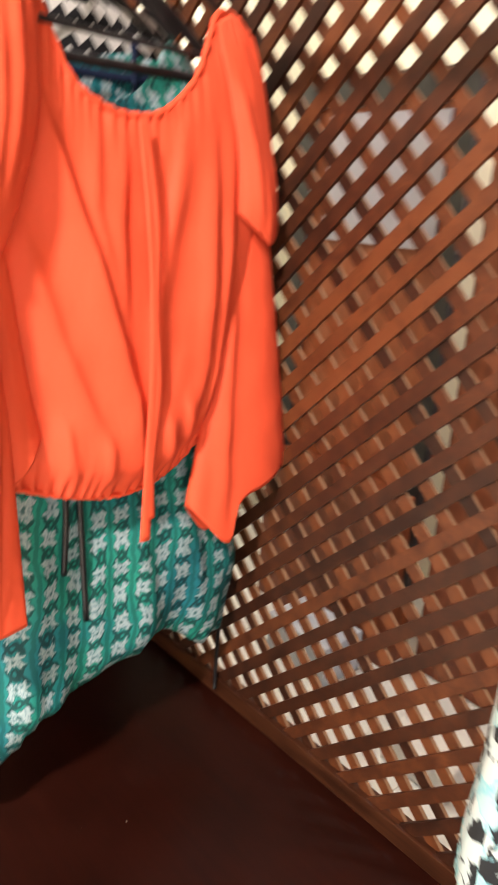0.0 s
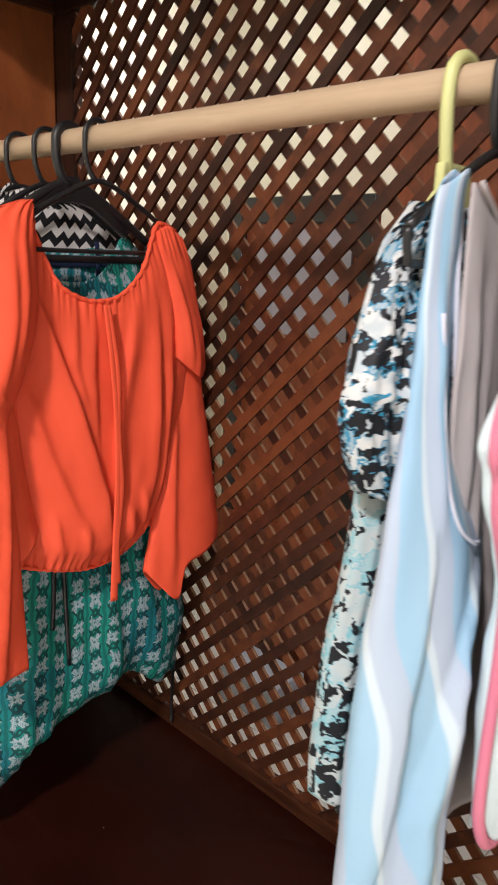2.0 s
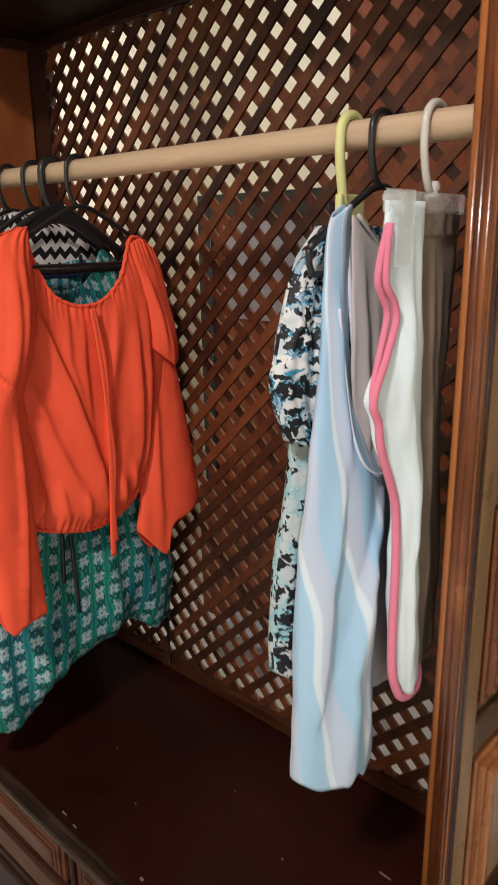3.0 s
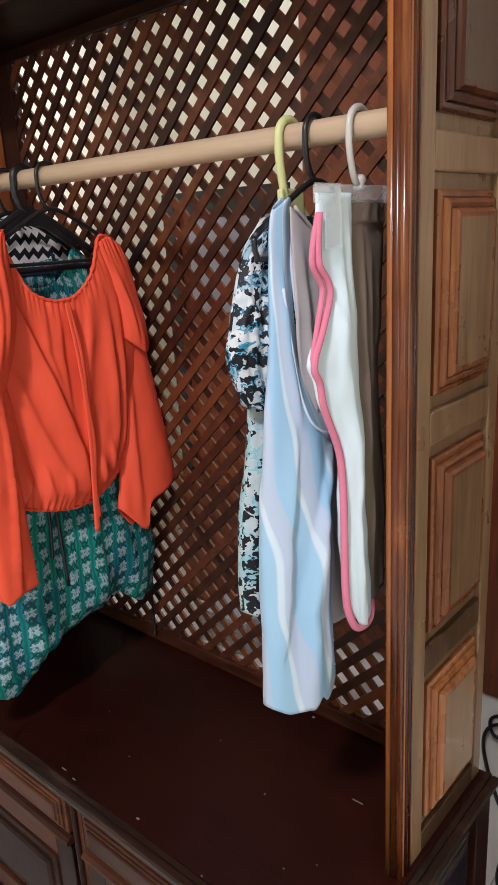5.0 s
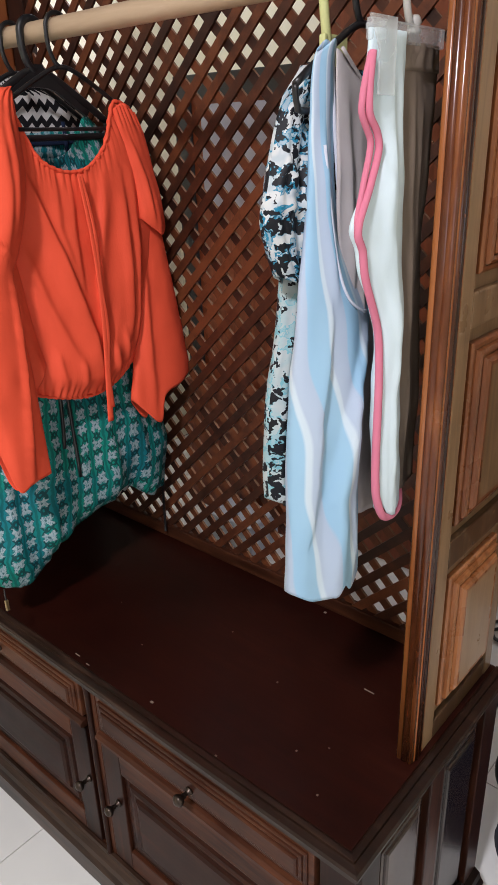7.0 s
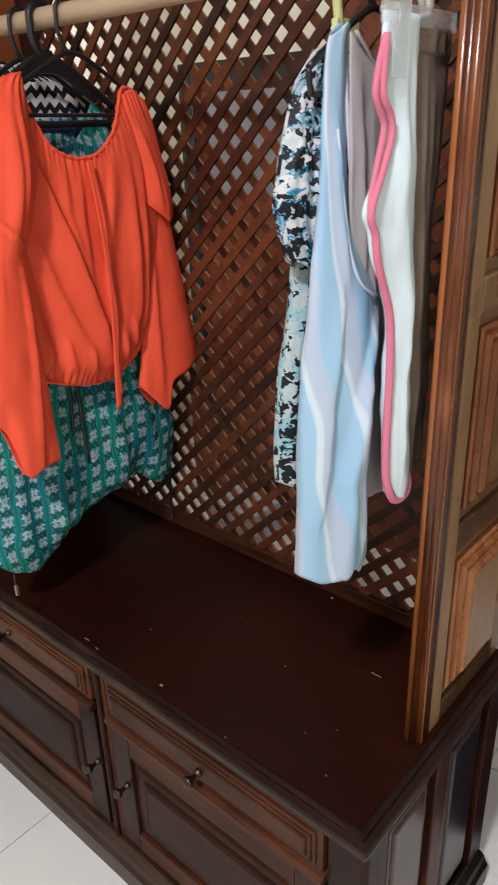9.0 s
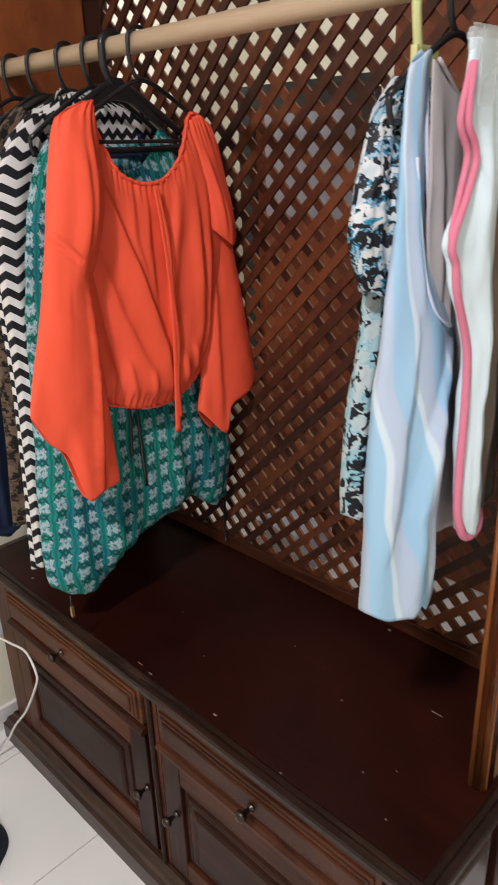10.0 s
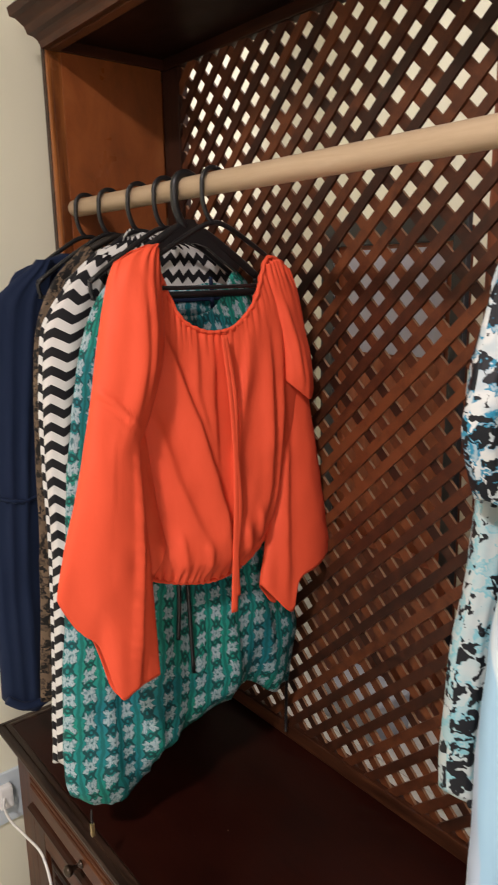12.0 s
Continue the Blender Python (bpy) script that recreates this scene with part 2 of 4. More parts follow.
def striped_cloth():
    n = Nodes("pale_blue_striped_satin")
    x, y, _ = n.xyz(n.coord("UV"))
    w = n.m("ADD", n.m("ADD", x, n.m("MULTIPLY", y, 0.16)), n.m("MULTIPLY", n.noise(n.coord("UV"), 5.0, 1.0), 0.05))
    f = n.m("FRACT", n.m("DIVIDE", w, 0.066))
    col = n.ramp(f, [(0.0, (0.30, 0.50, 0.66)), (0.38, (0.32, 0.52, 0.67)), (0.42, (0.55, 0.66, 0.72)), (0.50, (0.55, 0.65, 0.71)), (0.55, (0.42, 0.51, 0.62)), (0.88, (0.40, 0.49, 0.61)), (0.93, (0.30, 0.50, 0.66))])
    return n.done(col, 0.5, n.noise(n.coord("UV"), 800.0), 0.1, 0.0005, Specular_IOR_Level=0.22)


CHEVRON, FLORAL, STRIPED = chevron_cloth(), floral_cloth(), striped_cloth()
ANIMAL = animal_cloth("blue_black_print_satin", (0.56, 0.58, 0.57), (0.015, 0.20, 0.33), (0.008, 0.009, 0.012), 58.0, 0.0, -0.012)
PALE = animal_cloth("pale_blue_print_satin", (0.42, 0.47, 0.47), (0.17, 0.40, 0.46), (0.008, 0.009, 0.012), 56.0, -0.004, 0.033)
LACE = animal_cloth("brown_black_print", (0.16, 0.11, 0.07), (0.05, 0.035, 0.025), (0.01, 0.009, 0.008), 55.0)


# ---- mesh helpers ----
def obj(name, bm, mat, parent=None, label="", smooth=False):
    me = bpy.data.meshes.new(name)
    bm.to_mesh(me)
    bm.free()
    me.materials.append(mat)
    if smooth:
        me.polygons.foreach_set("use_smooth", [True] * len(me.polygons))
    ob = new(name, me)
    if parent:
        ob.parent = parent
    if label:
        ob["label"] = label
    return ob


part = obj


def thing(name, at, label, category, group="", kind=""):
    ob = new(name)
    ob.empty_display_size = 0.05
    ob.location = at
    tagged(ob, label, category, group, kind)
    bpy.context.view_layer.update()
    return ob


def box(bm, x0, x1, y0, y1, z0, z1, bevel=0.0):
    before = set(bm.verts)
    bmesh.ops.create_cube(bm, size=1, matrix=Matrix.Translation(((x0 + x1) / 2, (y0 + y1) / 2, (z0 + z1) / 2)) @ Matrix.Diagonal((x1 - x0, y1 - y0, z1 - z0, 1)))
    if bevel:
        edges = {e for v in bm.verts if v not in before for e in v.link_edges}
        bmesh.ops.bevel(bm, geom=list(edges), offset=bevel, segments=2, affect="EDGES", profile=0.6)
    return bm


def block(name, mat, x0, x1, y0, y1, z0, z1, bevel=0.003, parent=None, label=""):
    """A bevelled board, given in world coordinates."""
    o = parent.matrix_world.translation if parent else Vector()
    bm = box(bmesh.new(), x0 - o.x, x1 - o.x, y0 - o.y, y1 - o.y, z0 - o.z, z1 - o.z, bevel)
    return obj(name, bm, mat, parent, label)


def extrude_profile(name, mat, profile, start, end, out, parent=None, label="", mitre=(0, 0)):
    """A moulding: profile points (out, up) swept from start to end; mitre lengthens it by its own reach at the ends."""
    o = parent.matrix_world.translation if parent else Vector()
    start, end, out = Vector(start) - o, Vector(end) - o, Vector(out)
    way = (end - start).normalized()
    up = Vector((0, 0, 1)) if abs(way.z) < 0.5 else out.cross(way)
    bm = bmesh.new()
    rings = []
    for base, m in ((start, -mitre[0]), (end, mitre[1])):
        rings.append([bm.verts.new(base + out * a + up * b + way * (m * a)) for a, b in profile])
    k = len(profile)
    for i in range(k):
        bm.faces.new((rings[0][i], rings[0][(i + 1) % k], rings[1][(i + 1) % k], rings[1][i]))
    bm.faces.new(rings[0])
    bm.faces.new(rings[1][::-1])
    bmesh.ops.recalc_face_normals(bm, faces=bm.faces)
    return obj(name, bm, mat, parent, label)


def raised_panel(name, mat, axis, at, a0, a1, z0, z1, outward, parent, height=0.014, edge=0.028, flat=None):
    """A raised and fielded panel: a stepped frustum on the plane axis = at, a0..a1 along the other level axis."""
    o = parent.matrix_world.translation
    bm = bmesh.new()
    steps = [(0.0, 0.0), (0.0, 0.30), (0.10, 0.42), (0.24, 0.44), (0.26, 0.36), (0.30, 0.36), (0.34, 0.62), (0.48, 0.70), (0.60, 0.66), (0.62, 0.58), (0.66, 0.58), (0.70, 0.86), (0.84, 1.0), (1.0, 1.0)]
    steps = [(a * edge, b * height) for a, b in steps]
    rings = []
    for inset, lift in steps:
        ring = []
        for a, z in ((a0 + inset, z0 + inset), (a1 - inset, z0 + inset), (a1 - inset, z1 - inset), (a0 + inset, z1 - inset)):
            d = at + outward * lift
            v = (d, a, z) if axis == "x" else (a, d, z)
            ring.append(bm.verts.new(Vector(v) - o))
        rings.append(ring)
    for r, s in zip(rings, rings[1:]):
        for i in range(4):
            bm.faces.new((r[i], r[(i + 1) % 4], s[(i + 1) % 4], s[i]))
    bm.faces.new(rings[-1])
    bmesh.ops.recalc_face_normals(bm, faces=bm.faces)
    ob = obj(name, bm, mat, parent)
    if flat:
        ob.data.materials.append(flat)
        ob.data.polygons[len(ob.data.polygons) - 1].material_index = 1
    return ob


def turned(name, mat, profile, m, parent=None, seg=20, label=""):
    """A body of revolution about local z: profile of (radius, height)."""
    bm = bmesh.new()
    rings = [[bm.verts.new((r * math.cos(2 * math.pi * i / seg), r * math.sin(2 * math.pi * i / seg), h)) for i in range(seg)] for r, h in profile]
    for r, s in zip(rings, rings[1:]):
        for i in range(seg):
            bm.faces.new((r[i], r[(i + 1) % seg], s[(i + 1) % seg], s[i]))
    bm.faces.new(rings[0][::-1])
    bm.faces.new(rings[-1])
    ob = obj(name, bm, mat, parent, label, True)
    ob.matrix_basis = m
    return ob


def tube(name, mat, points, radius, parent=None, label="", flat=1.0, seg=10, closed=False):
    """A round bar along points in world coordinates; flat squeezes it along x."""
    o = parent.matrix_world.translation if parent else Vector()
    pts = [Vector(p) - o for p in points]
    bm = bmesh.new()
    rings = []
    for i, p in enumerate(pts):
        way = (pts[min(i + 1, len(pts) - 1)] - pts[max(i - 1, 0)]).normalized()
        side = Vector((1, 0, 0)) if abs(way.x) < 0.9 else Vector((0, 1, 0))
        side = (side - way * side.dot(way)).normalized()
        other = way.cross(side)
        rad = radius(i / (len(pts) - 1)) if callable(radius) else radius
        rings.append([bm.verts.new(p + side * (math.cos(2 * math.pi * k / seg) * rad * flat) + other * (math.sin(2 * math.pi * k / seg) * rad)) for k in range(seg)])
    for r, s in zip(rings, rings[1:]):
        for i in range(seg):
            bm.faces.new((r[i], r[(i + 1) % seg], s[(i + 1) % seg], s[i]))
    bm.faces.new(rings[0][::-1])
    bm.faces.new(rings[-1])
    bmesh.ops.recalc_face_normals(bm, faces=bm.faces)
    return obj(name, bm, mat, parent, label, True)


def smooth_path(points, n=8):
    """Catmull-Rom through the points."""
    p = [Vector(points[0]), *map(Vector, points), Vector(points[-1])]
    out = []
    for a, b, c, d in zip(p, p[1:], p[2:], p[3:]):
        for k in range(n):
            t = k / n
            out.append(0.5 * ((2 * b) + (c - a) * t + (2 * a - 5 * b + 4 * c - d) * t * t + (3 * b - a - 3 * c + d) * t ** 3))
    out.append(p[-1])
    return out


def line(*pts):
    """A smooth function through (key, value) pairs."""
    pts = sorted(pts)
    xs, ys = [p[0] for p in pts], [p[1] for p in pts]

    def f(x):
        if x <= xs[0]:
            return ys[0]
        if x >= xs[-1]:
            return ys[-1]
        i = max(k for k in range(len(xs)) if xs[k] <= x)
        h = xs[i + 1] - xs[i]
        t = (x - xs[i]) / h
        d = [(ys[min(k + 1, len(ys) - 1)] - ys[max(k - 1, 0)]) / (xs[min(k + 1, len(xs) - 1)] - xs[max(k - 1, 0)]) for k in (i, i + 1)]
        return (2 * t ** 3 - 3 * t * t + 1) * ys[i] + (t ** 3 - 2 * t * t + t) * h * d[0] + (3 * t * t - 2 * t ** 3) * ys[i + 1] + (t ** 3 - t * t) * h * d[1]
    return f


def crease_height(y, z, pts, before, past, height):
    """Height of a fold along a polyline in (y, z): a swell before the line, a sharper fall past it, fading at both ends."""
    best = None
    total = len(pts) - 1
    for k, ((y0, z0), (y1, z1)) in enumerate(zip(pts, pts[1:])):
        dy, dz = y1 - y0, z1 - z0
        ll = dy * dy + dz * dz
        t = max(0.0, min(1.0, ((y - y0) * dy + (z - z0) * dz) / ll))
        ey, ez = y - y0 - t * dy, z - z0 - t * dz
        d2 = ey * ey + ez * ez
        if best is None or d2 < best[0]:
            best = (d2, (k + t) / total, ey * dz - ez * dy)
    d2, t, sign = best
    w = before if sign > 0 else past
    if d2 > 9 * w * w:
        return 0.0
    return height * math.exp(-d2 / (w * w)) * min(1.0, 3.2 * t + 0.25, 3.2 * (1 - t) + 0.25)


def fabric(name, mat, parent, cx, yf, yb, top, low, bulge, folds, seed, top_back=None, nu=56, nv=72, label="", round_=0.5, crumple=0.004, creases=(), gathers=(), turn=0.0):
    """A hanging piece of clothing: two sheets joined along both edges, so a flattened tube.
    cx(z): its middle plane; yf(z), yb(z): front and back edge; top(u), low(u): upper and lower hem for u from front to back;
    bulge(v): half its thickness from top (0) to hem (1); folds: (waves, depth at top, depth at hem, drift).
    creases: (points (y, z) along the fold, width before it, width past it, height), on the outer sheet;
    gathers: (count, depth, reach) at the top and then at the hem; turn: how far x follows y."""
    o = parent.matrix_world.translation
    rnd = random.Random(seed)
    waves = [(k, a, b, d, rnd.uniform(0, 6.28), rnd.uniform(0.6, 1.0)) for k, a, b, d in folds]
    bm = bmesh.new()
    uvl = bm.loops.layers.uv.new("UVMap")
    rows = []
    for j in range(nv + 1):
        v = j / nv
        row = []
        for i in range(2 * nu):
            side = 1 if i <= nu else -1
            u = i / nu if i <= nu else 2 - i / nu
            u_even = 0.5 - 0.5 * math.cos(math.pi * u)
            t = (top_back if side < 0 and top_back else top)(u_even)
            z = t * (1 - v) + low(u_even) * v
            y = yf(z) * (1 - u_even) + yb(z) * u_even
            edge = max(0.0, 4 * u_even * (1 - u_even)) ** round_
            x = cx(z) + side * bulge(v) * edge
            drift = 0.10 * noise.noise(Vector((u_even * 2.5, v * 1.6, seed * 1.7))) + 0.03 * noise.noise(Vector((u_even * 7, v * 3.5, seed * 0.9 + side)))
            for k, a, b, d, ph, w in waves:
                amp = a * (1 - v) ** (2.0 if k < 5 else 3.5 if k < 10 else 5.0) + b * v ** (1.3 if k < 10 else 9.0) + (0.45 * (a + b) * math.sin(math.pi * v) if 2 < k < 10 else 0.0)
                amp *= 0.55 + 0.9 * abs(noise.noise(Vector((u_even * 3.1 + k, v * 1.3, seed * 2.3 + side))))
                s = math.sin(2 * math.pi * k * (u_even + drift + d * v * (u_even - 0.5)) + ph)
                s = s * (1.25 - 0.25 * s * s)
                x += amp * w * s * (0.2 + 0.8 * edge)
                y += 0.3 * amp * w * math.cos(2 * math.pi * k * (u_even + drift) + ph)
            c = noise.noise(Vector((x * 9 + seed, y * 14, z * 9))) + 0.5 * noise.noise(Vector((x * 20 + seed, y * 32, z * 22)))
            x += crumple * c + turn * (y + 0.4)
            if side > 0:
                x += sum(crease_height(y, z, *f) for f in creases) * min(1.0, 4 * edge)
            for (count, depth, reach), away in zip(gathers, (v, 1 - v)):
                if count:
                    g = count * u_even + 0.8 * noise.noise(Vector((u_even * count * 0.45, seed, 0.3)))
                    long_ = reach * (0.55 + 0.9 * abs(noise.noise(Vector((math.floor(g) * 1.7, seed * 0.7, 4.2)))))
                    x += side * depth * math.sin(2 * math.pi * g) * math.exp(-(away / long_) ** 1.5) * min(1.0, 3 * edge)
            vert = bm.verts.new(Vector((x, y, z)) - o)
            row.append(vert)
        rows.append(row)
    width = [0.0]
    mid = rows[nv // 2]
    for i in range(2 * nu):
        width.append(width[-1] + (mid[(i + 1) % (2 * nu)].co - mid[i].co).length)
    for r, s in zip(rows, rows[1:]):
        for i in range(2 * nu):
            f = bm.faces.new((r[i], s[i], s[(i + 1) % (2 * nu)], r[(i + 1) % (2 * nu)]))
            for lp, k in zip(f.loops, (i, i, i + 1, i + 1)):
                lp[uvl].uv = (width[k] + seed * 0.13, lp.vert.co.z + o.z)
    ob = obj(name, bm, mat, parent, label, True)
    m = ob.modifiers.new("thickness", "SOLIDIFY")
    m.thickness, m.offset = 0.0016, 0
    return ob


def const(c):
    return lambda _: c


# ---- the room ----
def slab(name, mat, x0, x1, y0, y1, z0, z1, label):
    ob = block(name, mat, x0, x1, y0, y1, z0, z1, 0.0)
    return tagged(ob, label, "floor" if "floor" in name else "ceiling" if "ceiling" in name else "wall", kind="structure")


slab("ceiling", CEIL, -1.35, 4.65, -4.65, 1.75, 3.1, 3.2, "plain white painted ceiling")
slab("wall_west", WALL, -1.35, -1.2, -4.5, 1.75, 0, 3.1, "cream painted plaster wall")
slab("wall_side", WALL, -1.2, -0.13, -4.5, 0.02, 0, 3.1, "cream painted wall beside the cabinet")
slab("wall_east_low", WALL, 4.5, 4.65, -4.5, 1.75, 0, 1.2, "cream painted wall under two windows")
slab("wall_east_high", WALL, 4.5, 4.65, -4.5, 1.75, 2.65, 3.1, "cream painted lintel")
slab("wall_east_front", WALL, 4.5, 4.65, -4.5, -3.95, 1.2, 2.65, "cream painted wall beside a window")
slab("wall_east_middle", WALL, 4.5, 4.65, -1.85, 0.0, 1.2, 2.65, "cream painted wall between two windows")
slab("wall_east_rear", WALL, 4.5, 4.65, 1.1, 1.75, 1.2, 2.65, "cream painted wall beside a window")
slab("wall_south", WALL, -1.35, 4.65, -4.65, -4.5, 0, 3.1, "cream painted plaster wall")
slab("wall_north", WALL, -1.2, 4.5, 1.6, 1.75, 0, 3.1, "cream painted wall behind the lattice")
# out-of-view blocker, keeps the rear light off the clothes and right side
slab("wall_light_block", WALL, 1.78, 4.5, 0.0, 0.1, 0, 3.1, "unseen cream wall added to keep rear light off the front")
bb = block("baseboard", plain("white_tile_skirting", (0.72, 0.71, 0.68), 0.3, vary=0.04), -0.13, -0.118, -4.5, 0.0, 0.0, 0.075, 0.002)
tagged(bb, "white tiled skirting along the cream wall", "baseboard", kind="structure")


# ---- the cabinet ----
cab = thing("open_cabinet", (0.63, -0.28, 0.0), "dark mahogany open wardrobe cabinet with lattice back and drawers", "cabinet")
TOP = 0.642
# counter with stepped edge
block("counter_top", WOOD_TOP, -0.030, 1.295, -0.517, -0.005, TOP - 0.028, TOP - 0.0005, 0.001, cab, "dark red-brown varnished counter board")
EDGE = [(0, 0.0), (0.004, 0.0015), (0.0125, 0.0005), (0.0135, -0.004), (0.016, -0.0045), (0.017, -0.001), (0.0265, -0.0025), (0.030, -0.006), (0.030, -0.011), (0.025, -0.014), (0.018, -0.0145), (0.018, -0.020), (0.023, -0.022), (0.023, -0.027), (0.013, -0.031), (0.011, -0.040), (0.006, -0.044), (0.006, -0.052), (0, -0.052)]
extrude_profile("counter_moulding", WOOD_EDGE, EDGE, (-0.031, -0.518, TOP), (1.296, -0.518, TOP), (0, -1, 0), cab, mitre=(1, 1))
extrude_profile("counter_moulding", WOOD_EDGE, EDGE, (1.296, -0.518, TOP), (1.296, -0.005, TOP), (1, 0, 0), cab, mitre=(1, 0))
extrude_profile("counter_moulding", WOOD_EDGE, EDGE, (-0.031, -0.005, TOP), (-0.031, -0.518, TOP), (-1, 0, 0), cab, mitre=(0, 1))
FY = -0.512
block("carcass", WOOD_BASE_UP, -0.035, 1.295, -0.49, -0.01, 0.07, TOP - 0.03, 0.002, cab)
for x0, x1 in ((-0.04, 0.035), (0.628, 0.668), (1.235, 1.30)):
    block("stile", WOOD_BASE_UP, x0, x1, FY, -0.488, 0.075, TOP - 0.045, 0.003, cab)
    if 0.5 < x0 < 0.7:
        turned("bead", WOOD_BASE_UP, [(0.006, 0.0), (0.009, 0.01), (0.007, 0.03), (0.007, 0.48), (0.009, 0.50), (0.006, 0.515)], Matrix.Translation((0.648 - 0.63, FY - 0.002 + 0.28, 0.085)), cab, 14)
for z0, z1 in ((0.457, 0.477), (0.582, 0.604), (0.075, 0.10)):
    for x0, x1 in ((0.035, 0.628), (0.668, 1.235)):
        block("rail", WOOD_BASE, x0, x1, FY + 0.004, -0.488, z0, z1, 0.002, cab)
PLINTH = [(0, 0), (0.034, 0), (0.034, 0.055), (0.026, 0.066), (0.022, 0.078), (0.010, 0.086), (0.008, 0.095), (0, 0.095)]
extrude_profile("plinth", WOOD_EDGE, PLINTH, (-0.05, FY, 0.0), (1.30, FY, 0.0), (0, -1, 0), cab, mitre=(1, 1))
extrude_profile("plinth", WOOD_EDGE, PLINTH, (1.30, FY, 0.0), (1.30, -0.01, 0.0), (1, 0, 0), cab, mitre=(1, 0))
extrude_profile("plinth", WOOD_EDGE, PLINTH, (-0.05, -0.01, 0.0), (-0.05, FY, 0.0), (-1, 0, 0), cab, mitre=(0, 1))


def knob(parent, x, y, z):
    prof = [(0.0085, 0.0), (0.0085, 0.003), (0.0045, 0.006), (0.004, 0.012), (0.006, 0.015), (0.0045, 0.018), (0.0095, 0.022), (0.012, 0.027), (0.011, 0.032), (0.006, 0.036), (0.001, 0.037)]
    o = parent.matrix_world.translation
    return turned("knob", METAL, prof, Matrix.Translation(Vector((x, y, z)) - o) @ pose(0, 0, 0, 90, 0, 0), parent, 16, "turned dark metal knob")


for x0, x1, kx in ((0.045, 0.62, 0.328), (0.677, 1.228, 0.959)):
    d = block("drawer_front", WOOD_X, x0, x1, FY - 0.004, -0.486, 0.484, 0.578, 0.003, cab, "shallow drawer front with bevelled edge")
    bpy.context.view_layer.update()
    raised_panel("field", WOOD_X, "y", FY - 0.004, x0 + 0.012, x1 - 0.012, 0.495, 0.569, -1, d, 0.012, 0.024)
    knob(d, kx, FY - 0.016, 0.527)
    extrude_profile("drawer_ledge", WOOD_X, [(0, 0), (0.010, 0.001), (0.017, 0.006), (0.017, 0.013), (0.010, 0.018), (0, 0.021)], (x0 - 0.004, FY + 0.002, 0.458), (x1 + 0.004, FY + 0.002, 0.458), (0, -1, 0), cab)
for x0, x1, kx in ((0.045, 0.622, 0.610), (0.674, 1.228, 0.712)):
    d = thing("cabinet_door", (x0, FY, 0.1), "", "")
    d.parent = cab
    d.location = Vector((x0, FY, 0.1)) - cab.location
    bpy.context.view_layer.update()
    z0, z1, w = 0.106, 0.452, 0.058
    block("stile", WOOD_BASE_UP, x0, x0 + w, FY - 0.004, -0.486, z0, z1, 0.003, d)
    block("stile", WOOD_BASE_UP, x1 - w, x1, FY - 0.004, -0.486, z0, z1, 0.003, d)
    block("rail", WOOD_BASE, x0 + w, x1 - w, FY - 0.004, -0.486, z1 - w, z1, 0.003, d)
    block("rail", WOOD_BASE, x0 + w, x1 - w, FY - 0.004, -0.486, z0, z0 + w, 0.003, d)
    raised_panel("panel", WOOD_BASE, "y", FY + 0.012, x0 + w - 0.002, x1 - w + 0.002, z0 + w - 0.002, z1 - w + 0.002, -1, d, 0.020, 0.066)
    knob(d, kx, FY - 0.004, 0.299)
# right flank of the base: frame with two sunk panels
RX = 1.295
for y0, y1 in ((-0.512, -0.455), (-0.29, -0.24), (-0.07, -0.01)):
    block("flank_stile", WOOD_BASE_UP, RX - 0.002, RX + 0.016, y0, y1, 0.09, TOP - 0.045, 0.003, cab)
for y0, y1 in ((-0.455, -0.29), (-0.24, -0.07)):
    raised_panel("flank_panel", WOOD_FLANK, "x", RX, y0 + 0.006, y1 - 0.006, 0.12, 0.57, 1, cab, 0.012, 0.035)

# upper sides
Z1 = 2.115


# weathered wood, made paler and greyer to carry the glare on the side
SIDE = wood("weathered_side_wood_with_glare", (0.062, 0.0320, 0.0150), (0.165, 0.097, 0.047), (0.29, 0.18, 0.095), UPRIGHT, 0.30, 0.6, 0.05, 0.5, 0.4)
BEVEL = wood("orange_brown_bevel", (0.048, 0.014, 0.005), (0.145, 0.046, 0.014), (0.31, 0.118, 0.038), UPRIGHT, 0.28, 0.8, 0.15, 0.4, 0.4)


